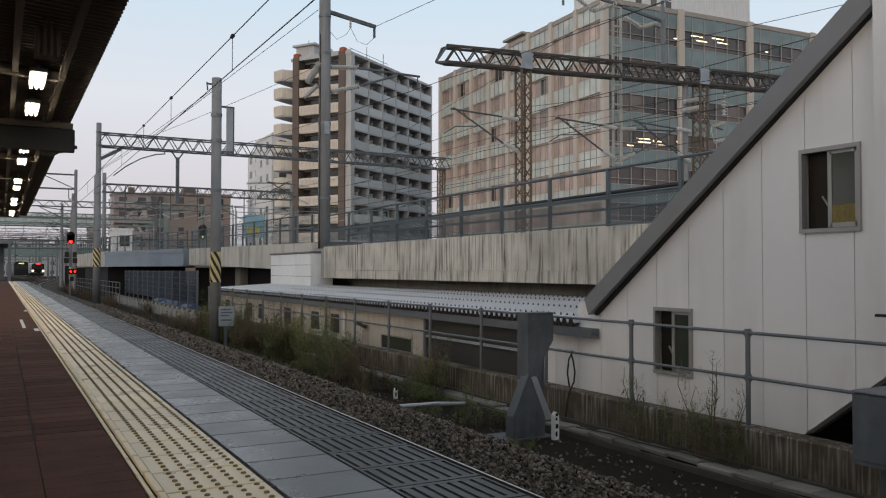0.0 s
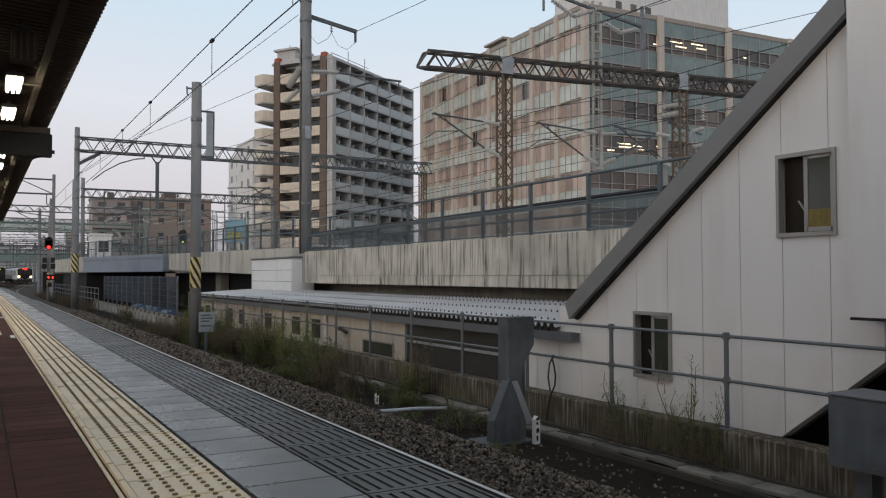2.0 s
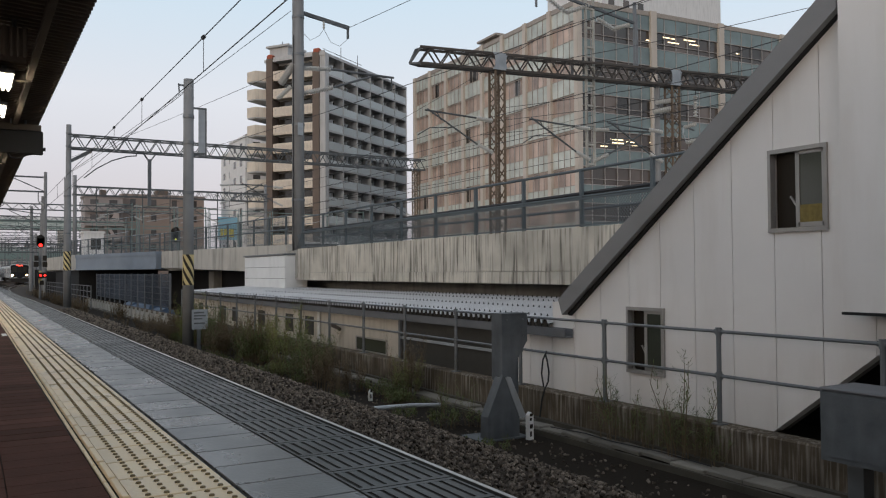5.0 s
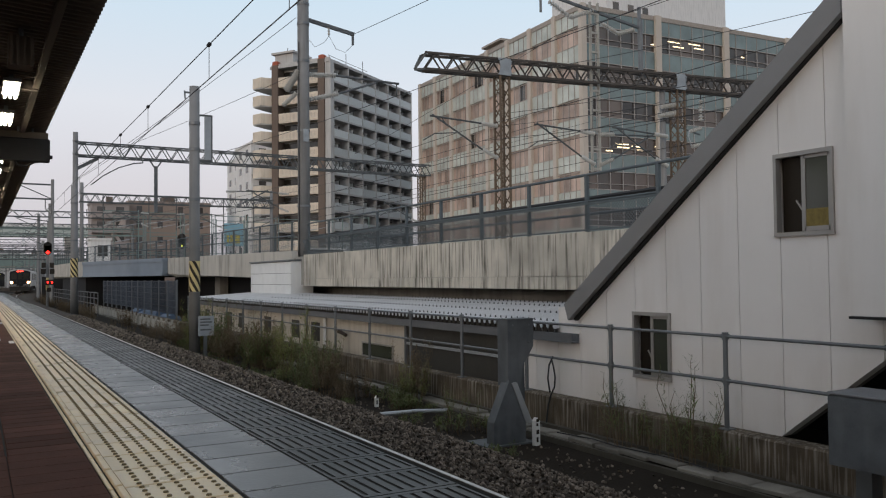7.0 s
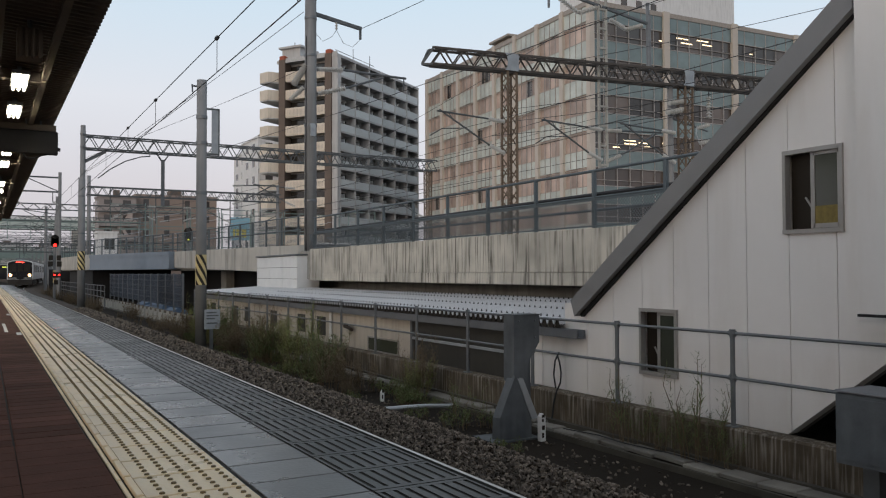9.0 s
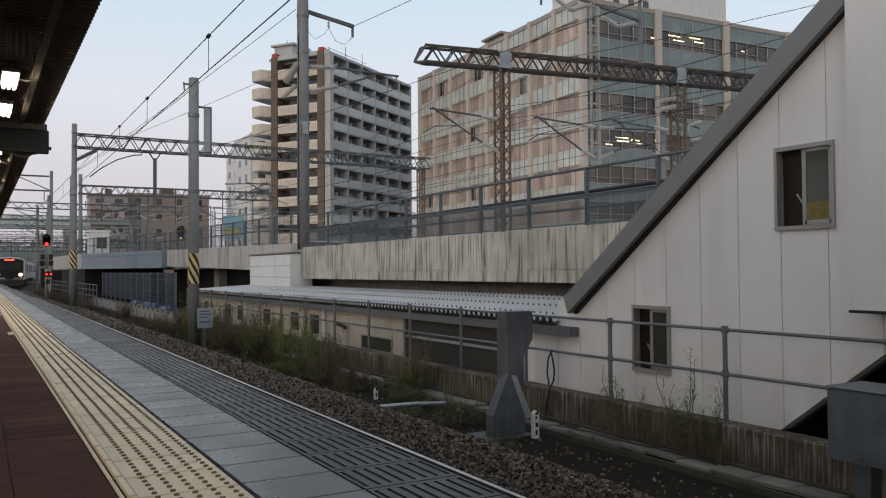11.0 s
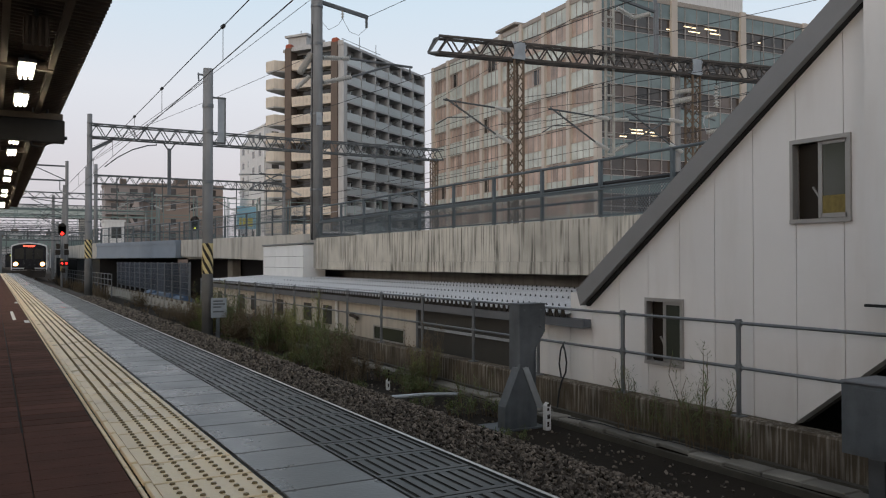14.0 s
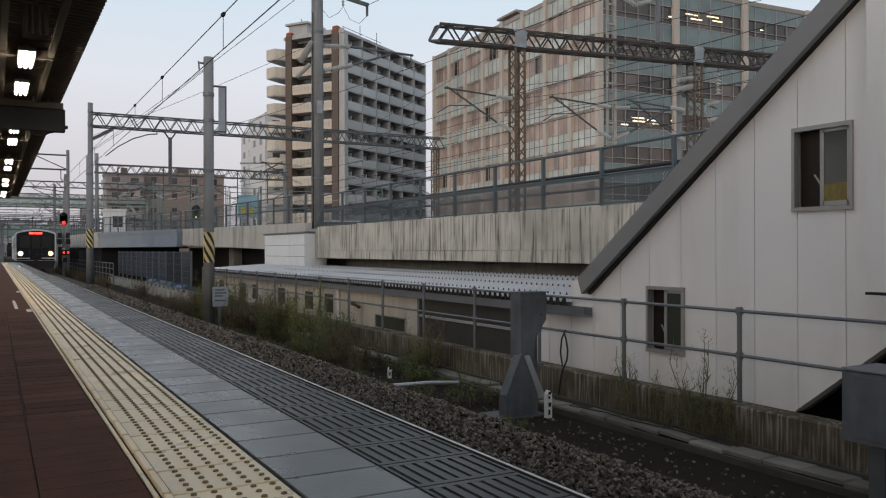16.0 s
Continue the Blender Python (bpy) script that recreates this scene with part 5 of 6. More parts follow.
def make_train():
    """Front face at y = 0, cars behind it along +y, rail level at z = 0."""
    o = thing("commuter_train", pose(track_x(71.5), 71.5, RAIL_Z), "silver commuter train with a black face and glowing headlights", "train")
    W = 1.43
    prof = [(-W, 0.95), (-W, 2.98), (-W + 0.05, 3.16), (-0.85, 3.34), (0, 3.42), (0.85, 3.34), (W - 0.05, 3.16), (W, 2.98), (W, 0.95)]
    prof_in = [(-1.34, 0.97), (-1.345, 2.95), (-1.29, 3.07), (-0.8, 3.22), (0, 3.3), (0.8, 3.22), (1.29, 3.07), (1.345, 2.95), (1.34, 0.97)]
    win = MB().box(-0.012, 0, 0, 0.0, 1.5, 0.95).mesh("side_window", M["glass_dark"])
    door = MB().box(-0.014, 0, 0, 0.0, 1.3, 1.95).mesh("side_door", M["galvlight"])
    wheel = MB().cyl((-0.06, 0, 0), (0.06, 0, 0), 0.41, n=20).mesh("wheel", M["rust"])
    bogie = MB().box(-1.0, -1.5, 0.3, -0.8, 1.5, 0.62).box(0.8, -1.5, 0.3, 1.0, 1.5, 0.62).box(-0.8, -0.3, 0.35, 0.8, 0.3, 0.6).mesh("bogie", M["under"])
    wheels = [(wx, by + wy) for by in (2.6, 16.8) for wy in (-1.05, 1.05) for wx in (-0.56, 0.56)]
    for c in range(3):
        y0 = 0.12 if c == 0 else 0.0
        car = part("car_body", MB().prism(prof, 1, y0, y0 + 19.6), M["train_white"], o)
        part("underframe", MB().box(-1.2, y0 + 4.6, 0.35, 1.2, y0 + 14.8, 0.94), M["under"], car)
        part("roof_unit", MB().box(-0.85, y0 + 7, 3.43, 0.85, y0 + 11, 3.7), M["galvdark"], car)
        for k in range(3):
            for sx in (-1, 1):
                yy = y0 + 2.2 + k * 6.2
                part("side_door", door, None, car, at=pose(sx * (W + 0.001), yy + (1.3 if sx > 0 else 0), 1.0, 0, 0, 180 if sx > 0 else 0))
                for d in (1.6, 3.6):
                    part("side_window", win, None, car, at=pose(sx * (W + 0.001), yy + d + (1.5 if sx > 0 else 0), 1.85, 0, 0, 180 if sx > 0 else 0))
        for by in (2.6, 16.8):
            part("bogie", bogie, None, car, at=pose(0, y0 + by, 0))
        for wx, wy in wheels:
            part("wheel", wheel, None, car, at=pose(wx, y0 + wy, 0.41))
        if c:
            part("gangway", MB().box(-0.7, -0.68, 1.0, 0.7, -0.02, 3.1), M["under"], car)
            trailers.append(car)
    # front mask: white rim, black face, windscreen
    rim = MB()
    n = len(prof)
    rim.v += [(x, 0.0, z) for x, z in prof] + [(x, 0.0, z) for x, z in prof_in] + [(x, 0.12, z) for x, z in prof]
    for i in range(n - 1):
        rim.f += [(i, i + 1, n + i + 1, n + i), (i, 2 * n + i, 2 * n + i + 1, i + 1)]
    rim.f += [(n - 1, 0, n, 2 * n - 1)]
    part("front_rim", rim, M["train_white"], o, "white rim round the train's face")
    part("face", MB().prism(prof_in, 1, 0.03, 0.11), M["train_black"], o, "glossy black face")
    part("windscreen", MB().box(-1.12, 0.005, 1.95, -0.42, 0.028, 2.85), M["glass_dark"], o)
    part("windscreen", MB().box(0.42, 0.005, 1.95, 1.12, 0.028, 2.85), M["glass_dark"], o)
    part("front_door", MB().box(-0.38, 0.0, 1.1, 0.38, 0.028, 2.94), M["train_black"], o)
    part("front_door_pane", MB().box(-0.26, -0.008, 1.95, 0.26, -0.002, 2.85), M["glass_dark"], o)
    part("destination_display", MB().box(-0.62, -0.004, 2.99, 0.62, 0.028, 3.2), M["train_black"], o)
    for k in range(6):
        x = -0.46 + k * 0.155
        part("letter_bar", MB().box(x, -0.012, 3.02, x + 0.12, -0.006, 3.17), M["led_red"], o)
    for sx in (-1, 1):
        h = part("headlight", MB().cyl((sx * 1.06, -0.03, 1.5), (sx * 1.06, 0.02, 1.5), 0.12, n=18), M["headlight"], o, "glowing warm headlight")
        # glowing disc added to paint the orange glare round the headlight
        part("headlight_rim", MB().cyl((sx * 1.06, -0.01, 1.5), (sx * 1.06, 0.025, 1.5), 0.2, n=18), M["halo_glow"], h)
    part("skirt", MB().prism([(-1.25, 0.3), (-1.4, 1.0), (1.4, 1.0), (1.25, 0.3)], 1, 0.02, 0.4), M["under"], o)
    part("coupler", MB().box(-0.15, -0.35, 0.75, 0.15, 0.1, 1.0), M["under"], o)
    part("wiper", MB().beam((-0.95, -0.004, 2.0), (-0.6, -0.004, 2.5), 0.03, 0.02), M["wire"], o)
    part("wiper", MB().beam((0.95, -0.004, 2.0), (0.6, -0.004, 2.5), 0.03, 0.02), M["wire"], o)
    part("sill_trim", MB().box(-1.34, -0.01, 1.1, -0.42, 0.026, 1.17).box(0.42, -0.01, 1.1, 1.34, 0.026, 1.17), M["train_white"], o, "white trim under the headlights")
    part("step", MB().box(-1.2, -0.03, 0.98, 1.2, 0.03, 1.04), M["under"], o)
    part("pantograph", MB().tube([(0.0, 7.6, 3.7), (0, 8.6, 4.2), (0, 7.8, 4.75)], 0.03, 6), M["wire"], o)
    return o


train = make_train()


# a second, dark train standing on the far side of the platform's end
def dark_train():
    o = thing("standing_train", pose(3.9, 200, RAIL_Z, 0, 0, 4), "dark train standing far down the line", "train")
    part("car_body", MB().prism([(-1.4, 0.5), (-1.4, 3.1), (-1.0, 3.5), (1.0, 3.5), (1.4, 3.1), (1.4, 0.5)], 1, 0, 20), M["train_black"], o)
    part("windscreen", MB().box(-1.2, -0.02, 1.9, 1.2, -0.004, 2.8), M["glass_dark"], o)
    part("display", MB().box(-0.5, -0.03, 3.0, 0.5, -0.01, 3.2), M["lamp_green"], o)


dark_train()


# ---------------------------------------------------------------- hanging wires and brackets
drop = MB().cyl((0, 0, 0), (0, 0, 0.57), 0.006, n=5).mesh("dropper", M["wire"])
clip = MB().cyl((0, -0.05, 0), (0, 0.05, 0), 0.034, n=8).mesh("clip", M["wire"])
for k, y in enumerate((6.0, 9.5, 13.47, 18.99, 23.0, 27.5, 33.0, 39.0, 46.0)):
    d = solid("dropper", drop, None, "thin dropper between the overhead wires", "dropper", "droppers", m=pose(WX, y, 4.05))
    if k < 6:
        part("clip", clip, None, d, at=pose(0, 0, 0.57))
# feeder lines along the viaduct side
for x, y0, z0, x1, y1, z1, r in ((15.4, 29, 8.35, 12.3, 55, 8.6, 0.014), (15.4, 29, 8.35, 16.5, 8, 8.3, 0.014), (10.97, 30.77, 11.12, 5.33, 55, 7.0, 0.012), (13.45, 30.77, 10.8, 16.5, 4, 10.8, 0.012),
                                 (5.8, 25.5, 6.4, 5.4, 55, 7.0, 0.01), (11.1, 30.77, 8.94, 5.32, 55, 7.9, 0.01), (17.5, 29, 6.8, 17.5, 55, 6.9, 0.012), (17.5, 29, 5.7, 17.5, 55, 5.8, 0.012),
                                 (17.5, 29, 6.8, 18.5, 3, 6.8, 0.012), (17.5, 29, 5.7, 18.5, 3, 5.8, 0.012), (23, 28, 6.8, 22, 55, 6.9, 0.012), (23, 28, 5.7, 22, 55, 5.8, 0.012), (23, 28, 6.8, 24, 2, 6.8, 0.012), (23, 28, 5.7, 24, 2, 5.8, 0.012),
                                 (30, 28, 9.5, 30, 55, 9.5, 0.012), (21, 27, 10.8, 24, 55, 9.8, 0.012), (21, 27, 10.8, 26, 3, 11.5, 0.012), (17.5, 55, 6.9, 14, 80, 6.9, 0.012), (17.5, 55, 5.8, 14, 80, 5.8, 0.012), (22, 55, 6.9, 20, 80, 6.9, 0.012), (22, 55, 5.8, 20, 80, 5.8, 0.012)):
    wire([(x, y0, z0), (x1, y1, z1)], r, "dark overhead line above the elevated tracks", 0.12)


def bracket(x, y, z, side, label="hinged cantilever bracket carrying the overhead wire"):
    """A cantilever: two insulators at the mast, a top tube, a raking tube and a steady arm."""
    o = thing("cantilever_bracket", pose(x, y, z), label, "bracket", "cantilever brackets")
    s = side
    insulator(o, (0, 0, 1.35), (s * 0.75, 0, 1.4), 0.09, 8)
    insulator(o, (0, 0, 0.1), (s * 0.7, 0, 0.38), 0.09, 8)
    part("top_tube", MB().cyl((s * 0.75, 0, 1.4), (s * 3.0, 0, 1.5), 0.035, n=8), M["lattice"], o)
    part("raking_tube", MB().cyl((s * 0.7, 0, 0.38), (s * 2.9, 0, 1.55), 0.035, n=8), M["lattice"], o)
    part("steady_arm", MB().tube([(s * 1.8, 0, 0.95), (s * 2.8, 0, 0.85), (s * 3.3, 0, 0.55)], 0.022, 6), M["lattice"], o)
    part("stay", MB().cyl((s * 2.5, 0, 1.48), (s * 2.3, 0, 1.18), 0.02, n=6), M["lattice"], o)


bracket(17.6, 26.4, 5.25, -1)
bracket(21.8, 25.6, 5.15, -1)
bracket(22.1, 25.6, 5.15, 1)
bracket(25.2, 24.95, 5.2, -1)
bracket(29.4, 55, 4.8, -1)
bracket(19.0, 55, 5.3, -1)
bracket(14.6, 55, 5.3, 1)
for bx, bs in ((10.0, 1), (14.0, -1), (16.5, 1), (21.0, -1), (24.0, 1)):
    bracket(bx, 80, 5.6, bs)
    hp = solid("hanger_post", MB().box(-0.04, -0.04, 0, 0.04, 0.04, 3.25).box(-0.04, -0.5, 2.85, 0.04, 0.5, 2.93), M["lattice"], "grey hanger post under the gantry", "hanger", m=pose(bx, 80.0, 5.4))
# middle mast of the rusty gantry, tall rods above it
mm = thing("catenary_mast", pose(21.95, 25.7, 0.95), "grey steel mast rising through the rusty gantry", "mast")
for sx in (-0.2, 0.2):
    part("leg", MB().box(sx - 0.04, -0.05, 4.0, sx + 0.04, 0.05, 11.0), M["concrete"], mm)
for k in range(9):
    part("tie", MB().box(-0.16, -0.04, 4.1 + k * 0.8, 0.16, 0.04, 4.18 + k * 0.8), M["concrete"], mm)
part("head_bar", MB().beam((-2.7, 0, 11.0), (2.6, 0, 10.3), 0.1), M["greysteel"], mm)
part("rod", MB().cyl((-2.7, 0, 10.2), (-2.7, 0, 13.0), 0.05, n=8), M["galv"], mm)
part("rod", MB().cyl((2.5, 0, 8.2), (2.5, 0, 11.2), 0.08, n=8), M["galv"], mm)
for a, b in (((-2.3, 0, 10.7), (-1.2, 0, 10.2)), ((-1.2, 0, 10.2), (0, 0, 10.7)), ((0.4, 0, 10.2), (1.3, 0, 9.9)), ((1.3, 0, 9.9), (2.2, 0, 10.2))):
    insulator(mm, a, b, 0.1, 9)
jp = MB().prism([(-0.36, -0.33), (-0.27, -0.2), (-0.24, 0.0), (-0.27, 0.2), (-0.36, 0.33), (0.36, 0.33), (0.27, 0.2), (0.24, 0.0), (0.27, -0.2), (0.36, -0.33)], 1, -0.3, -0.26).mesh("joint_plate", M["plate"])
for x in (17.84, 25.9):
    part("joint_plate", jp, None, g2, at=pose(x - 14.65, -0.1718 * (x - 14.65), 8.9 - GROUND_Z))
part("end_frame", MB().beam((-0.35, 0.06, 8.59 - GROUND_Z), (0.0, -0.2, 9.2 - GROUND_Z), 0.07).beam((-0.35, 0.06, 8.59 - GROUND_Z), (0, 0.2, 9.2 - GROUND_Z), 0.07)
     .beam((-0.35, 0.06, 8.59 - GROUND_Z), (0, 0.2, 8.59 - GROUND_Z), 0.07).beam((-0.35, 0.06, 8.59 - GROUND_Z), (0, -0.2, 8.59 - GROUND_Z), 0.07), M["lattice"], g2)
# pole, rods and strings of insulators beside the second leg
cp = thing("concrete_mast", pose(25.25, 25.25, 0.95), "slim concrete mast with insulators beside the gantry leg", "mast")
part("shaft", MB().cyl((0, 0, 0), (0, 0, 7.6), 0.14, 0.12, n=12), M["pole"], cp, smooth=True)
insulator(cp, (-0.5, -0.3, 6.45), (0.55, -0.3, 6.65), 0.13, 8)
insulator(cp, (-0.35, -0.3, 6.85), (0.5, -0.3, 7.0), 0.12, 8)
part("drop_bracket", MB().tube([(1.35, -0.2, 6.0), (1.3, -0.2, 5.7), (1.45, -0.2, 5.35), (1.5, -0.2, 5.3)], 0.025, 6), M["galvlight"], cp)
insulator(cp, (1.4, -0.2, 5.95), (2.1, -0.2, 6.15), 0.09, 6)
insulator(cp, (1.5, -0.2, 5.3), (2.15, -0.2, 5.45), 0.09, 6)
insulator(cp, (2.3, 0.0, 6.5), (2.3, 0.0, 7.45), 0.12, 7)
part("string_hanger", MB().cyl((2.3, 0, 7.4), (2.3, 0, 7.75), 0.02, n=6), M["wire"], cp)
part("stay", MB().beam((0, 0, 6.3), (2.2, 0, 5.9), 0.05), M["lattice"], cp)
part("rod", MB().cyl((-1.12, 0, 8.2), (-1.12, 0, 10.5), 0.06, n=8), M["galv"], cp)
part("rod_foot", MB().beam((-1.12, 0, 8.25), (-0.1, 0, 7.55), 0.07), M["galv"], cp)
# hanger frame below the near gantry beam and the haunch at its pole
hg = thing("gantry_hanger", pose(10.05, 55, 8.5), "grey hanger post below the lattice gantry", "hanger")
part("post", MB().box(-0.1, -0.1, -3.4, 0.1, 0.1, -0.4), M["greysteel"], hg)
part("fork", MB().beam((-0.4, 0, 0), (0, 0, -0.6), 0.08).beam((0.4, 0, 0), (0, 0, -0.6), 0.08), M["greysteel"], hg)
part("haunch", MB().beam((0.1, 0, 9.3), (1.3, 0, 10.0), 0.14, 0.2), M["greysteel"], pa)
part("pull_off_arm", MB().tube([(3.90, -0.50, 9.81), (3.35, -0.50, 9.74), (2.43, -0.50, 9.41), (1.54, -0.50, 8.86), (0.83, -0.50, 8.25)], 0.04, 6).cyl((3.90, -0.5, 9.81), (3.90, 0, 10.2), 0.03, n=6), M["lattice"], pa)

# droppers of the elevated tracks
drop2 = MB().cyl((0, 0, 0), (0, 0, 1.12), 0.008, n=4).mesh("dropper", M["wire"])
for x, ya in ((17.5, 29), (23.0, 28)):
    for k in range(12):
        solid("dropper", drop2, None, "thin dropper between the overhead wires", "dropper", "droppers", m=pose(x + (k + 1) / 13, ya - 2.0 * (k + 1), 5.69 + 0.1 * (k + 1) / 13 - 0.48 * (k + 1) / 13 * (12 - k) / 13))
for z in (4.1, 4.7, 5.3, 7.4):
    wire([(14.0 + z, 29, z), (13.0 + z, 80, z + 0.3)], 0.012, "dark feeder cable strung between the gantries", 0.3)
    wire([(13.2 + z, 27, z + 2), (17.0 + z, 6, z + 1.6)], 0.011, "dark feeder cable strung over the viaduct", 0.3)


# ---------------------------------------------------------------- distance down the line
def portal(x0, x1, y, h, k):
    """A light steel portal over the tracks: two posts, two beams and hangers."""
    o = thing("portal_frame", pose(x0, y, GROUND_Z), "thin steel portal frame over the distant tracks", "portal frame", "portal frames")
    m = M["greenish"] if k % 2 else M["lattice"]
    for x in (0, x1 - x0):
        part("post", MB().box(x - 0.09, -0.09, 0, x + 0.09, 0.09, h + 0.5), M["pole"], o)
    for z in (h, h - 0.9):
        part("beam", MB().box(0.09, -0.06, z - 0.06, x1 - x0 - 0.09, 0.06, z + 0.06), m, o)
    n = int((x1 - x0) / 2.6)
    for i in range(1, n):
        x = (x1 - x0) * i / n
        part("hanger", MB().box(x - 0.04, -0.05, h - (2.4 if i % 2 else 0.84), x + 0.04, 0.05, h - 0.06), m, o)
        part("tie", MB().beam((x, 0.1, h - 0.84), (x + (x1 - x0) / n, 0.1, h - 0.1), 0.05), m, o)

def braced_portal(x0, x1, y, z0, z1):
    """Two level beams on posts with long raking braces and hangers."""
    o = thing("braced_portal", pose(x0, y, GROUND_Z), "grey braced portal over the neighbouring tracks", "portal frame", "portal frames")
    L, a, b = x1 - x0, z0 - GROUND_Z, z1 - GROUND_Z
    for x in (0, L):
        part("post", MB().cyl((x, 0, 0), (x, 0, b + 0.5), 0.16, 0.14, n=12), M["pole"], o)
    for z in (a, b):
        part("beam", MB().box(0.16, -0.07, z - 0.07, L - 0.16, 0.07, z + 0.07), M["lattice"], o)
    n = 5
    for i in range(n):
        p, q = L * i / n, L * (i + 1) / n
        e = (a, b) if i % 2 else (b, a)
        part("brace", MB().beam((p, 0, e[0]), (q, 0, e[1]), 0.08), M["lattice"], o)
        part("hanger", MB().cyl((q - 0.6, 0, a), (q - 0.6, 0, a - 0.9), 0.04, n=6), M["lattice"], o)
        insulator(o, (q - 0.6, 0, a - 0.9), (q - 0.1, 0, a - 1.25), 0.09, 5)


braced_portal(-9.0, 6.1, 84.0, 8.35, 9.70)
M["greenish"] = mat("pale_green_steel", (0.19, 0.25, 0.235), 0.6, var=0.15, scale=0.5)
M["overpass"] = mat("pale_overpass_paint", (0.5, 0.55, 0.52), 0.6, var=0.1, scale=0.3)
ob = thing("road_overpass", pose(-40, 300, GROUND_Z), "pale green road bridge far over the railway", "bridge")
part("deck", MB().box(0, 0, 19.5, 75, 8, 21.0), M["whitewall"], ob)
part("girder", MB().box(0, 0.3, 17.0, 75, 7.5, 19.4), M["overpass"], ob)
for x in (8, 30, 66):
    part("pier", MB().box(x, 1, 0, x + 2, 6, 17), M["concrete"], ob)
ob2 = thing("footbridge", pose(-25, 236, GROUND_Z), "green steel footbridge across the tracks", "bridge")
part("deck", MB().box(0, 0, 6.2, 55, 3, 6.7), M["greenish"], ob2)
part("parapet", MB().box(0, 0, 6.7, 55, 0.15, 8.2), M["greenish"], ob2)
for x in (1, 20, 42):
    part("pier", MB().box(x, 0.5, 0, x + 0.8, 2.5, 6.2), M["concrete"], ob2)
sh = thing("platform_shelter", pose(-3.2, 64, -0.03), "grey stair shelter at the platform end", "shelter")
part("roof", MB().box(-2, 0, 2.6, 3.9, 12, 2.85), M["galv"], sh)
for x in (-1.8, 3.6):
    part("post", MB().box(x, 0.1, 0, x + 0.2, 0.3, 2.6), M["galv"], sh)
part("rear_wall", MB().box(-2, 6, 0, 3.4, 6.1, 2.6), M["galvdark"], sh)
rnd = random.Random(11)
for k in range(16):
    y = 90 + k * 14
    for side in (-1, 1):
        xx = (track_x(y) + 3.0) if side > 0 else -5.5 - k * 0.2
        o = thing("catenary_pole", pose(xx + rnd.uniform(0, 0.8), y + rnd.uniform(-4, 4), GROUND_Z), "distant grey concrete catenary pole", "pole", "catenary poles")
        h = rnd.uniform(8, 11.5)
        part("shaft", MB().cyl((0, 0, 0), (0, 0, h), 0.22, 0.18, n=10), M["pole"], o)
        part("arm", MB().beam((0, 0, h - 1.8), (-side * 3.2, 0, h - 1.4), 0.08).beam((0, 0, h - 3), (-side * 3, 0, h - 1.5), 0.07), M["lattice"], o)
for k in range(13):
    portal(-12 - (k * 5) % 7, 12 + (k * 7) % 19, 100 + k * 11.5, 5.6 + (k * 3) % 5 * 1.1, k)
for k in range(22):
    x = rnd.uniform(-30, 60)
    h = rnd.uniform(6, 13)
    block("distant_building", x, 330 + rnd.uniform(0, 120), rnd.uniform(10, 22), 14, h, M[rnd.choice(["greywall", "pinkwall", "whitewall", "brick"])], "distant town building beyond the railway", max(2, int(h / 3)), 4)
for k in range(14):
    x, y = 10.5 + k * 1.9, 84 + (k * 7) % 13
    o = thing("trackside_frame", pose(x, y, 1.4), "pale green steel scaffold frame beside the elevated tracks", "frame")
    for dx in (0, 3.2):
        part("post", MB().box(dx, 0, 0, dx + 0.08, 0.08, 6.2), M["greenish"], o)
    for z in (2.0, 4.0, 6.0):
        part("rail", MB().box(0.08, 0, z, 3.2, 0.12, z + 0.07), M["greenish"], o)
    for z in (2.9, 4.9):
        insulator(o, (0.3, -0.05, z), (1.2, -0.05, z + 0.15), 0.09, 6)
        part("arm", MB().cyl((1.2, -0.05, z + 0.15), (2.9, -0.05, z + 0.5), 0.03, n=6), M["galvlight"], o)
van = thing("white_van", pose(23.0, 64, 1.35), "white van parked on the viaduct road", "van")
part("body", MB().prism([(0, 0.35), (0, 1.2), (0.7, 1.9), (4.2, 1.9), (4.3, 0.35)], 1, 0, 1.7), M["white"], van)
part("side_window", MB().prism([(0.5, 1.25), (0.95, 1.75), (3.9, 1.75), (3.9, 1.25)], 1, -0.012, -0.002), M["glass_dark"], van)
for x in (0.8, 3.4):
    part("wheel", MB().cyl((x, -0.02, 0.32), (x, 0.2, 0.32), 0.32, n=16), M["black"], van)
bb = thing("billboard", pose(31.05, 118, 5.5), "pale blue billboard with a yellow sign", "billboard")
part("board", MB().box(0, 0, 0, 2.8, 0.2, 3.3), M["skyblue"], bb)
for x, w in ((0.35, 0.35), (0.85, 0.6), (1.6, 0.7)):
    part("sign_bar", MB().box(x, -0.05, 0.4, x + w, -0.005, 1.6), M["yellowsign"], bb, "yellow sign bar")
for x in (0.3, 2.3):
    part("post", MB().box(x, 0.2, -7.1, x + 0.2, 0.4, 2.5), M["galv"], bb)



# ---------------------------------------------------------------- weeds and stones
M["weed"] = mat("weed_green", (0.105, 0.13, 0.048), 0.8, var=0.5, scale=3, bump=0)
M["weed_yellow"] = mat("weed_yellow_green", (0.17, 0.19, 0.06), 0.8, var=0.4, scale=3, bump=0)
M["weed_brown"] = mat("weed_brown", (0.14, 0.105, 0.065), 0.85, var=0.4, scale=3, bump=0)


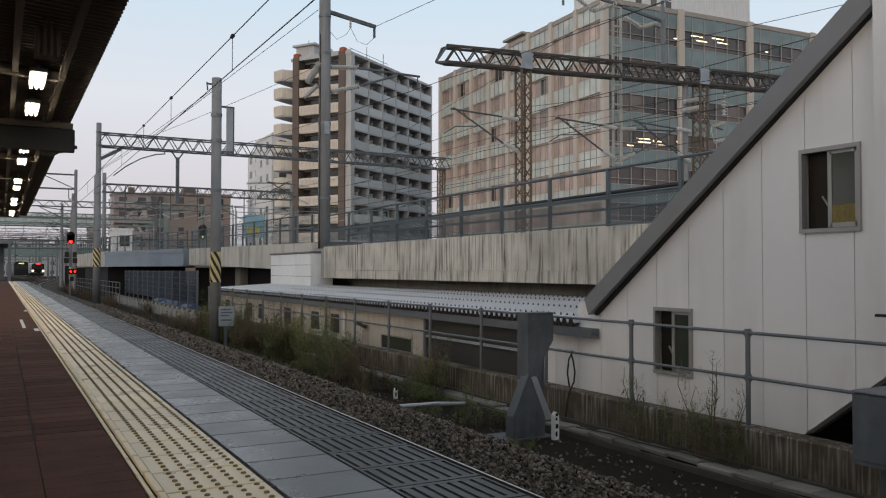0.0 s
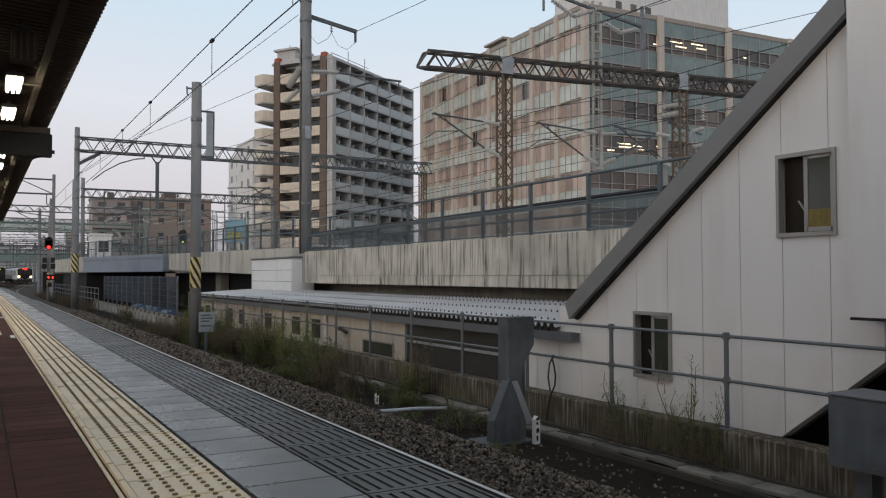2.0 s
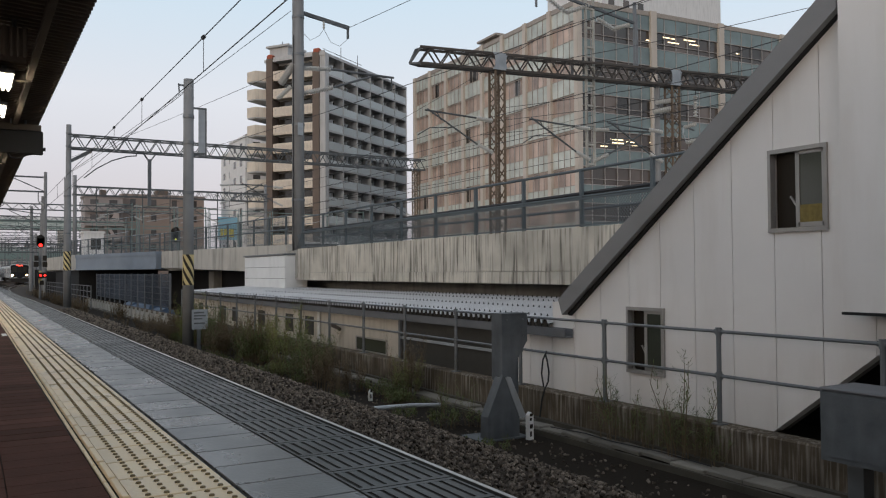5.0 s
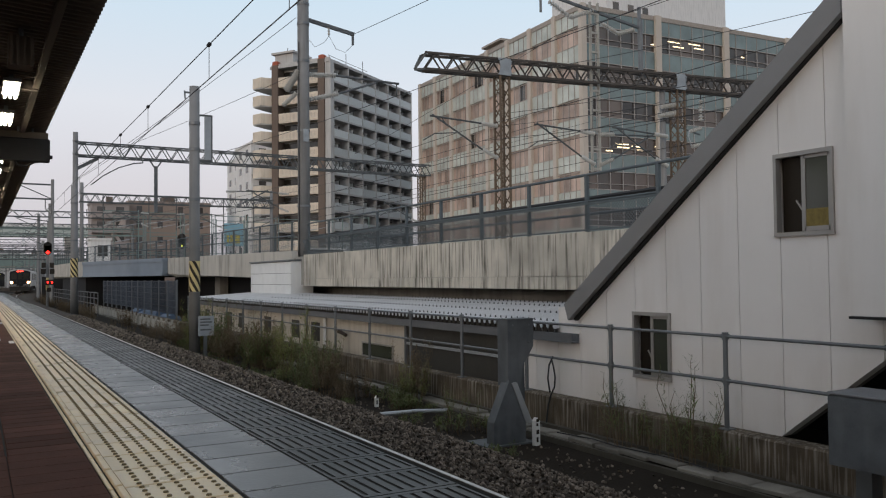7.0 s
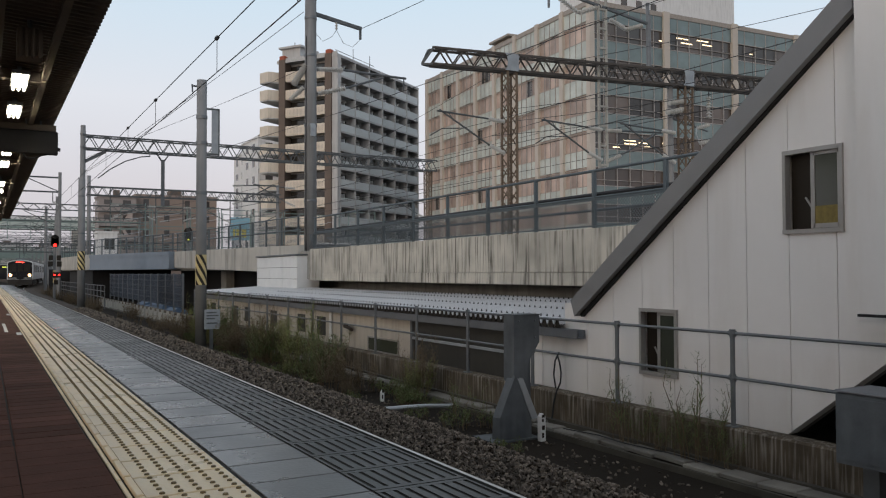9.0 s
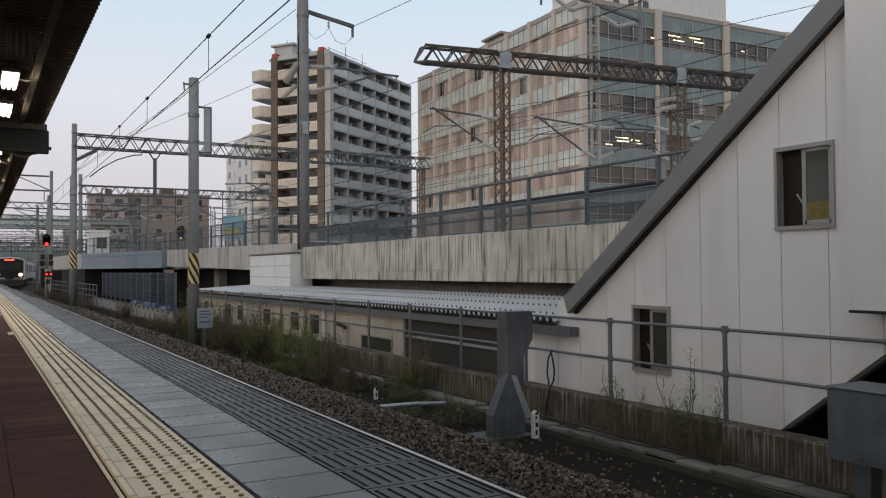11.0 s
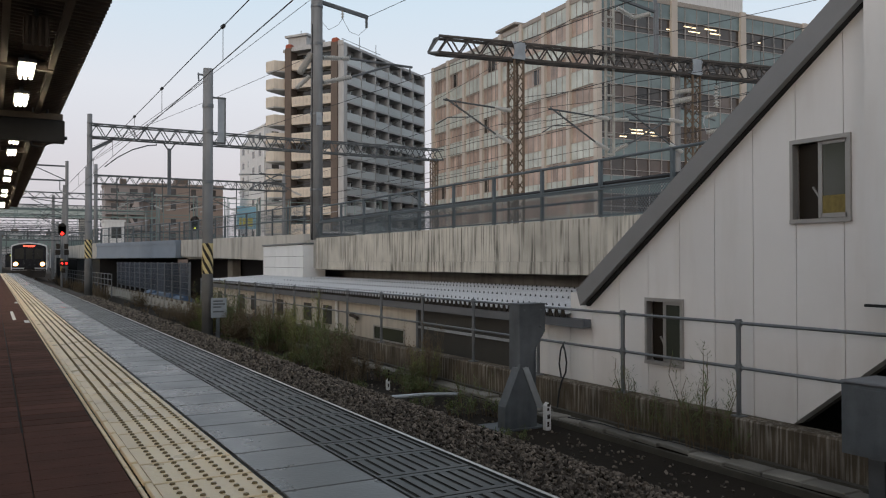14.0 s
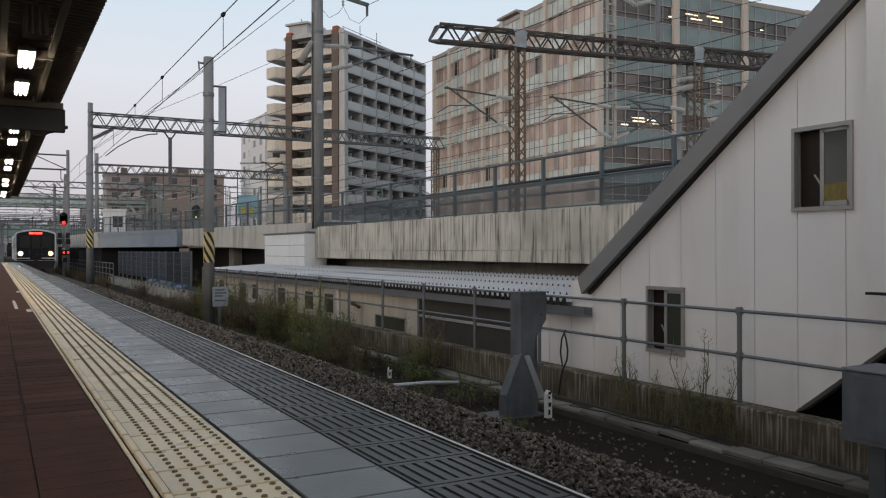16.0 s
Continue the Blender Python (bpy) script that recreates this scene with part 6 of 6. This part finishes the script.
def weed_mesh(seed, h, spread, stems, leafy, fat=1.0):
    """Upright stems that fan out, each with short side twigs and narrow leaves."""
    r = random.Random(seed)
    st, lf = MB(), MB()
    for s in range(stems):
        a, q = r.uniform(0, 6.28), spread * math.sqrt(r.random())
        bx, by = math.cos(a) * q * 0.5, math.sin(a) * q * 0.5
        hh = h * r.uniform(0.5, 1.0)
        lean = Vector((math.cos(a) * r.uniform(0, 0.3), math.sin(a) * r.uniform(0, 0.3), 1)) * hh
        p0 = Vector((bx, by, 0))
        pts = [p0, p0 + lean * 0.5, p0 + lean * 0.8 + Vector((math.cos(a) * 0.05, math.sin(a) * 0.05, 0)), p0 + lean]
        st.tube(pts, [0.005, 0.004, 0.003, 0.0015], 4)
        for t in range(leafy):
            f = r.uniform(0.25, 1.0)
            p = p0 + lean * f
            b = r.uniform(0, 6.28)
            L = r.uniform(0.06, 0.2) * (1.25 - f) * min(1.5, h + 0.4)
            d = Vector((math.cos(b), math.sin(b), r.uniform(0.1, 1.1))).normalized()
            side = d.cross(Vector((0, 0, 1))).normalized() * r.uniform(0.006, 0.014) * fat
            e = p + d * L - Vector((0, 0, L * 0.15))
            m = p + d * (L * 0.5) + Vector((0, 0, L * 0.06))
            lf.quad(p, m + side, e, m - side)
            for w in range(2):
                c = p + d * L * r.uniform(0.3, 0.9)
                d2 = Vector((r.uniform(-1, 1), r.uniform(-1, 1), r.uniform(0, 1))).normalized() * r.uniform(0.03, 0.09)
                s2 = d2.cross(Vector((0, 0, 1))).normalized() * 0.006 * fat
                lf.quad(c, c + d2 * 0.5 + s2, c + d2, c + d2 * 0.5 - s2)
    return st.mesh("stems", M["weed_brown"], fix=False), lf.mesh("leaves", M["weed"], fix=False), lf


kinds = [weed_mesh(20 + i, (1.0, 1.25, 0.8, 1.1)[i], 0.5, 26, 26, 0.65) for i in range(4)]
yellowish = [(a, b.copy()) for a, b, _ in kinds]
for _, me in yellowish:
    me.materials.clear()
    me.materials.append(M["weed_yellow"])
thin = [weed_mesh(40 + i, (1.0, 0.9, 0.75)[i], 0.25, 6, 22, 0.45) for i in range(3)]
low = [weed_mesh(60 + i, 0.35, 0.5, 22, 8) for i in range(2)]
brown = [(a, b.copy()) for a, b, _ in kinds]
for _, me in brown:
    me.materials.clear()
    me.materials.append(M["weed_brown"])


def weed(k, x, y, z, s, label):
    o = thing("weed", Matrix.LocRotScale((x, y, z), Euler((0, 0, rnd.uniform(0, 6.28))), (s, s, s)), label, "weed", "weeds beside the track")
    tagged(part("stalk", k[0], None, o), kind="stuff")
    tagged(part("foliage", k[1], None, o), kind="stuff")


rnd = random.Random(8)
for i in range(120):
    y = 12.0 + (i / 120) ** 1.2 * 36 + rnd.uniform(-0.5, 0.5)
    x = rnd.uniform(5.9, 7.2)
    if math.sin(y * 1.9) + 0.6 * math.sin(y * 4.7) < -0.05:
        continue
    if y < 14.2 and x < 6.7:
        continue
    s = rnd.choice((0.45, 0.7, 0.9, 1.15, 1.35)) * rnd.uniform(0.85, 1.1) * (0.7 if y < 15 else 1.0)
    k = rnd.choice(rnd.choice((kinds, kinds, yellowish, brown, brown)))
    if y > 31:
        s, k = s * 0.55, rnd.choice(brown)
    weed(k, x, y, GROUND_Z, s, "tall straggling trackside weed with thin stems")
for i in range(18):
    y = 16.5 + i * 0.8 + rnd.uniform(-0.4, 0.4)
    if math.sin(y * 1.7 + 1) < -0.5:
        continue
    weed(rnd.choice(rnd.choice((kinds, yellowish))), rnd.uniform(6.5, 7.2), y, GROUND_Z, rnd.uniform(0.9, 1.5), "tall straggling trackside weed with thin stems")
for x, y, z, s, k in ((7.38, 8.25, -1.55, 1.35, 0), (7.38, 8.05, -1.55, 0.9, 2), (7.38, 7.05, -1.55, 1.45, 1), (7.4, 6.9, -1.55, 1.3, 2), (7.36, 7.2, -1.55, 0.95, 0), (7.35, 6.5, -1.55, 0.75, 0), (7.4, 7.6, -1.55, 1.0, 2), (6.6, 10.6, -1.6, 0.8, 1), (6.5, 11.1, -1.6, 0.9, 0), (6.7, 11.6, -1.6, 0.7, 2)):
    weed(thin[k], x, y, z, s, "thin feathery weed growing by the wall")
for i in range(46):
    weed(rnd.choice(low), rnd.uniform(5.4, 6.9), rnd.uniform(5, 30), GROUND_Z, rnd.uniform(0.5, 1.0), "low tuft of grass in the cinders")
for i in range(26):
    weed(rnd.choice(brown), 5.2 + rnd.uniform(-0.1, 1.2), 48 + i * 1.9, GROUND_Z, rnd.uniform(0.7, 1.1), "dry brown weeds by the distant track")


def stones():
    """Crushed stone lying on the ballast shoulder, as loose irregular lumps."""
    r = np.random.RandomState(4)
    base = np.array([(x, y, z) for x, y, z in ((1, 0, 0), (-1, 0, 0), (0, 1, 0), (0, -1, 0), (0, 0, 1), (0, 0, -1), (.6, .6, .5), (-.6, .5, .55), (.5, -.6, -.55), (-.55, -.6, .4))], float)
    bm = bmesh.new()
    for v in base:
        bm.verts.new(v)
    bmesh.ops.convex_hull(bm, input=bm.verts)
    bm.verts.index_update()
    vs = np.array([v.co[:] for v in bm.verts])
    fs = np.array([[v.index for v in f.verts] for f in bm.faces])
    bm.free()
    px = [1.25, 1.6, 2.05, 2.6, 2.95]
    pz = [-1.08, -1.12, -1.3, -1.55, -1.6]
    V, Fc, n = [], [], 0
    for y0, y1, cnt, s0 in ((4.0, 12.0, 14500, 0.019), (12.0, 24.0, 9500, 0.025), (24.0, 46.0, 5000, 0.04)):
        for i in range(cnt):
            x = 0.62 + 2.35 * r.rand() ** 0.9
            y = y0 + (y1 - y0) * r.rand()
            z = np.interp(x, [0.6] + px, [-1.1] + pz) + 0.07 * np.exp(-((x - 1.55) / 0.3) ** 2) + r.rand() * 0.02
            q = np.linalg.qr(r.randn(3, 3))[0]
            c = (vs * (s0 * (0.45 + 1.2 * r.rand(3)))) @ q.T + (TRACK_X + x, y, z)
            V.append(c)
            Fc.append(fs + n)
            n += len(vs)
    for i in range(700):
        x, y = 2.6 + 1.3 * r.rand(), 4.0 + 18 * r.rand() ** 1.3
        q = np.linalg.qr(r.randn(3, 3))[0]
        c = (vs * (0.02 * (0.4 + 1.1 * r.rand(3)))) @ q.T + (TRACK_X + x, y, -1.598 + 0.01 * r.rand())
        V.append(c)
        Fc.append(fs + n)
        n += len(vs)
    me = bpy.data.meshes.new("ballast_stones")
    me.from_pydata(np.concatenate(V).tolist(), [], np.concatenate(Fc).tolist())
    me.materials.append(M["stone_loose"])
    me.update()
    tagged(new("ballast_stones", me), "brown crushed ballast stones heaped beside the rail", "ballast", "", "stuff")


stones()

# ---------------------------------------------------------------- platform paving
def paving():
    g = 0.013
    inner = MB().slab(0.002, g / 2, -0.03, 0.019, 0.3 - g / 2, 0.0, 0.003).slab(0.026, 0.012, -0.03, 0.05, 0.288, 0.011, 0.003).mesh("guide_tile", M["inner_tile"])
    tac = MB().slab(0.0, g / 2, -0.03, 0.344 - g / 2, 0.3 - g / 2, 0.0, 0.003).mesh("tactile_tile", M["yellow_tile"])
    dots = MB()
    for i in range(5):
        for j in range(5):
            dots.cyl((0.056 + i * 0.0615, 0.03 + j * 0.06, -0.001), (0.056 + i * 0.0615, 0.03 + j * 0.06, 0.006), 0.0112, 0.008, n=7)
    dots = dots.mesh("studs", M["stud"])
    g = 0.009
    sl = MB().slab(g / 2, g / 2, -0.03, 0.345 - g / 2, 0.3 - g / 2, 0.0, 0.003).mesh("edge_slab", M["slab"])
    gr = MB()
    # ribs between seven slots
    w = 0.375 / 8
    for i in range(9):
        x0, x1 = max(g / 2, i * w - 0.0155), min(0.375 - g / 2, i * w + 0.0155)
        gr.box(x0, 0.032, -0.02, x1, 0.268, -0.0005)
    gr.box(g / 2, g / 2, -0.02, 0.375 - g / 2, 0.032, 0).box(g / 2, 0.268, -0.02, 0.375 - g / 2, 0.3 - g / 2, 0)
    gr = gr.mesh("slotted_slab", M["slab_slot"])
    surf = structure("pavement", MB().box(0.42, -3.2, -0.0295, 1.549, 60.6, -0.005), M["groove"], "tactile paving and concrete slabs along the platform edge")
    for k in range(212):
        y = -3.1 + 0.3 * k
        part("guide_tile", inner, None, surf, at=pose(0.42, y, 0))
        t = part("tactile_tile", tac, None, surf, at=pose(0.476, y, 0))
        part("studs", dots, None, t)
        part("edge_slab", sl, None, surf, at=pose(0.822, y + 0.006, 0))
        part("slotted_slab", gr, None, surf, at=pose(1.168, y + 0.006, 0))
    pv = structure("brick_pavement", MB().box(-7, -9, -0.0295, 0.418, 61.8, -0.005), M["groove"], "dark brown paved platform surface")
    tile = MB().slab(0.004, 0.003, -0.03, 0.296, 0.147, 0.0, 0.005).mesh("paver", M["brown_paver"])
    rest = MB()
    for j in range(-60, 400):
        y = 0.15 * j
        for i in range(12):
            x = 0.418 - 0.3 * (i + 1)
            if 4.0 < y < 11.4 and i < 6:
                part("paver", tile, None, pv, at=pose(x, y, 0))
            else:
                rest.box(x + 0.002, y + 0.002, -0.012, x + 0.298, y + 0.148, 0.0)
    me = rest.mesh("paver_rest", M["brown_paver_rest"], fix=False)
    tagged(part("pavers", me, None, pv), kind="stuff")
    part("plain_surface", MB().box(-7, -9, -0.02, -3.2, 61.8, -0.001), M["brown_paver_rest"], pv)
    for x0, y0, x1, y1 in ((0.235, 11.87, 0.275, 13.88), (0.355, 11.25, 0.41, 11.7), (0.36, 16.6, 0.41, 17.1)):
        part("paint_mark", MB().box(x0, y0, 0.002, x1, y1, 0.004), M["white"], pv)


paving()


# ---------------------------------------------------------------- motion
def motions():
    """The train rolls in along the bend and slows down towards the platform."""
    rows, tails = [], ([], [])

    def along(y, span):
        x0, x1 = track_x(y), track_x(y + span)
        return pose(x0, y, RAIL_Z, 0, 0, -math.degrees(math.atan2(x1 - x0, span)))
    for t, y in ((0, 212), (1.5, 194), (3, 176), (4.2, 162), (5.5, 147.5), (6.5, 137.3), (7.5, 128), (9, 114.5), (10.2, 105), (11.5, 95.5), (12.5, 89), (13.5, 83.3), (14.5, 78.3), (15.3, 74.6), (16, 71.5)):
        m = along(y, 26.0)
        rows.append((t, m))
        for c in (0, 1):
            tails[c].append((t, m.inverted() @ along(y + 20.4 * (c + 1) - 0.15, 19.6)))
    for car, r in zip(trailers, tails):
        walk(car, r)
    walk(train, rows)


motions()
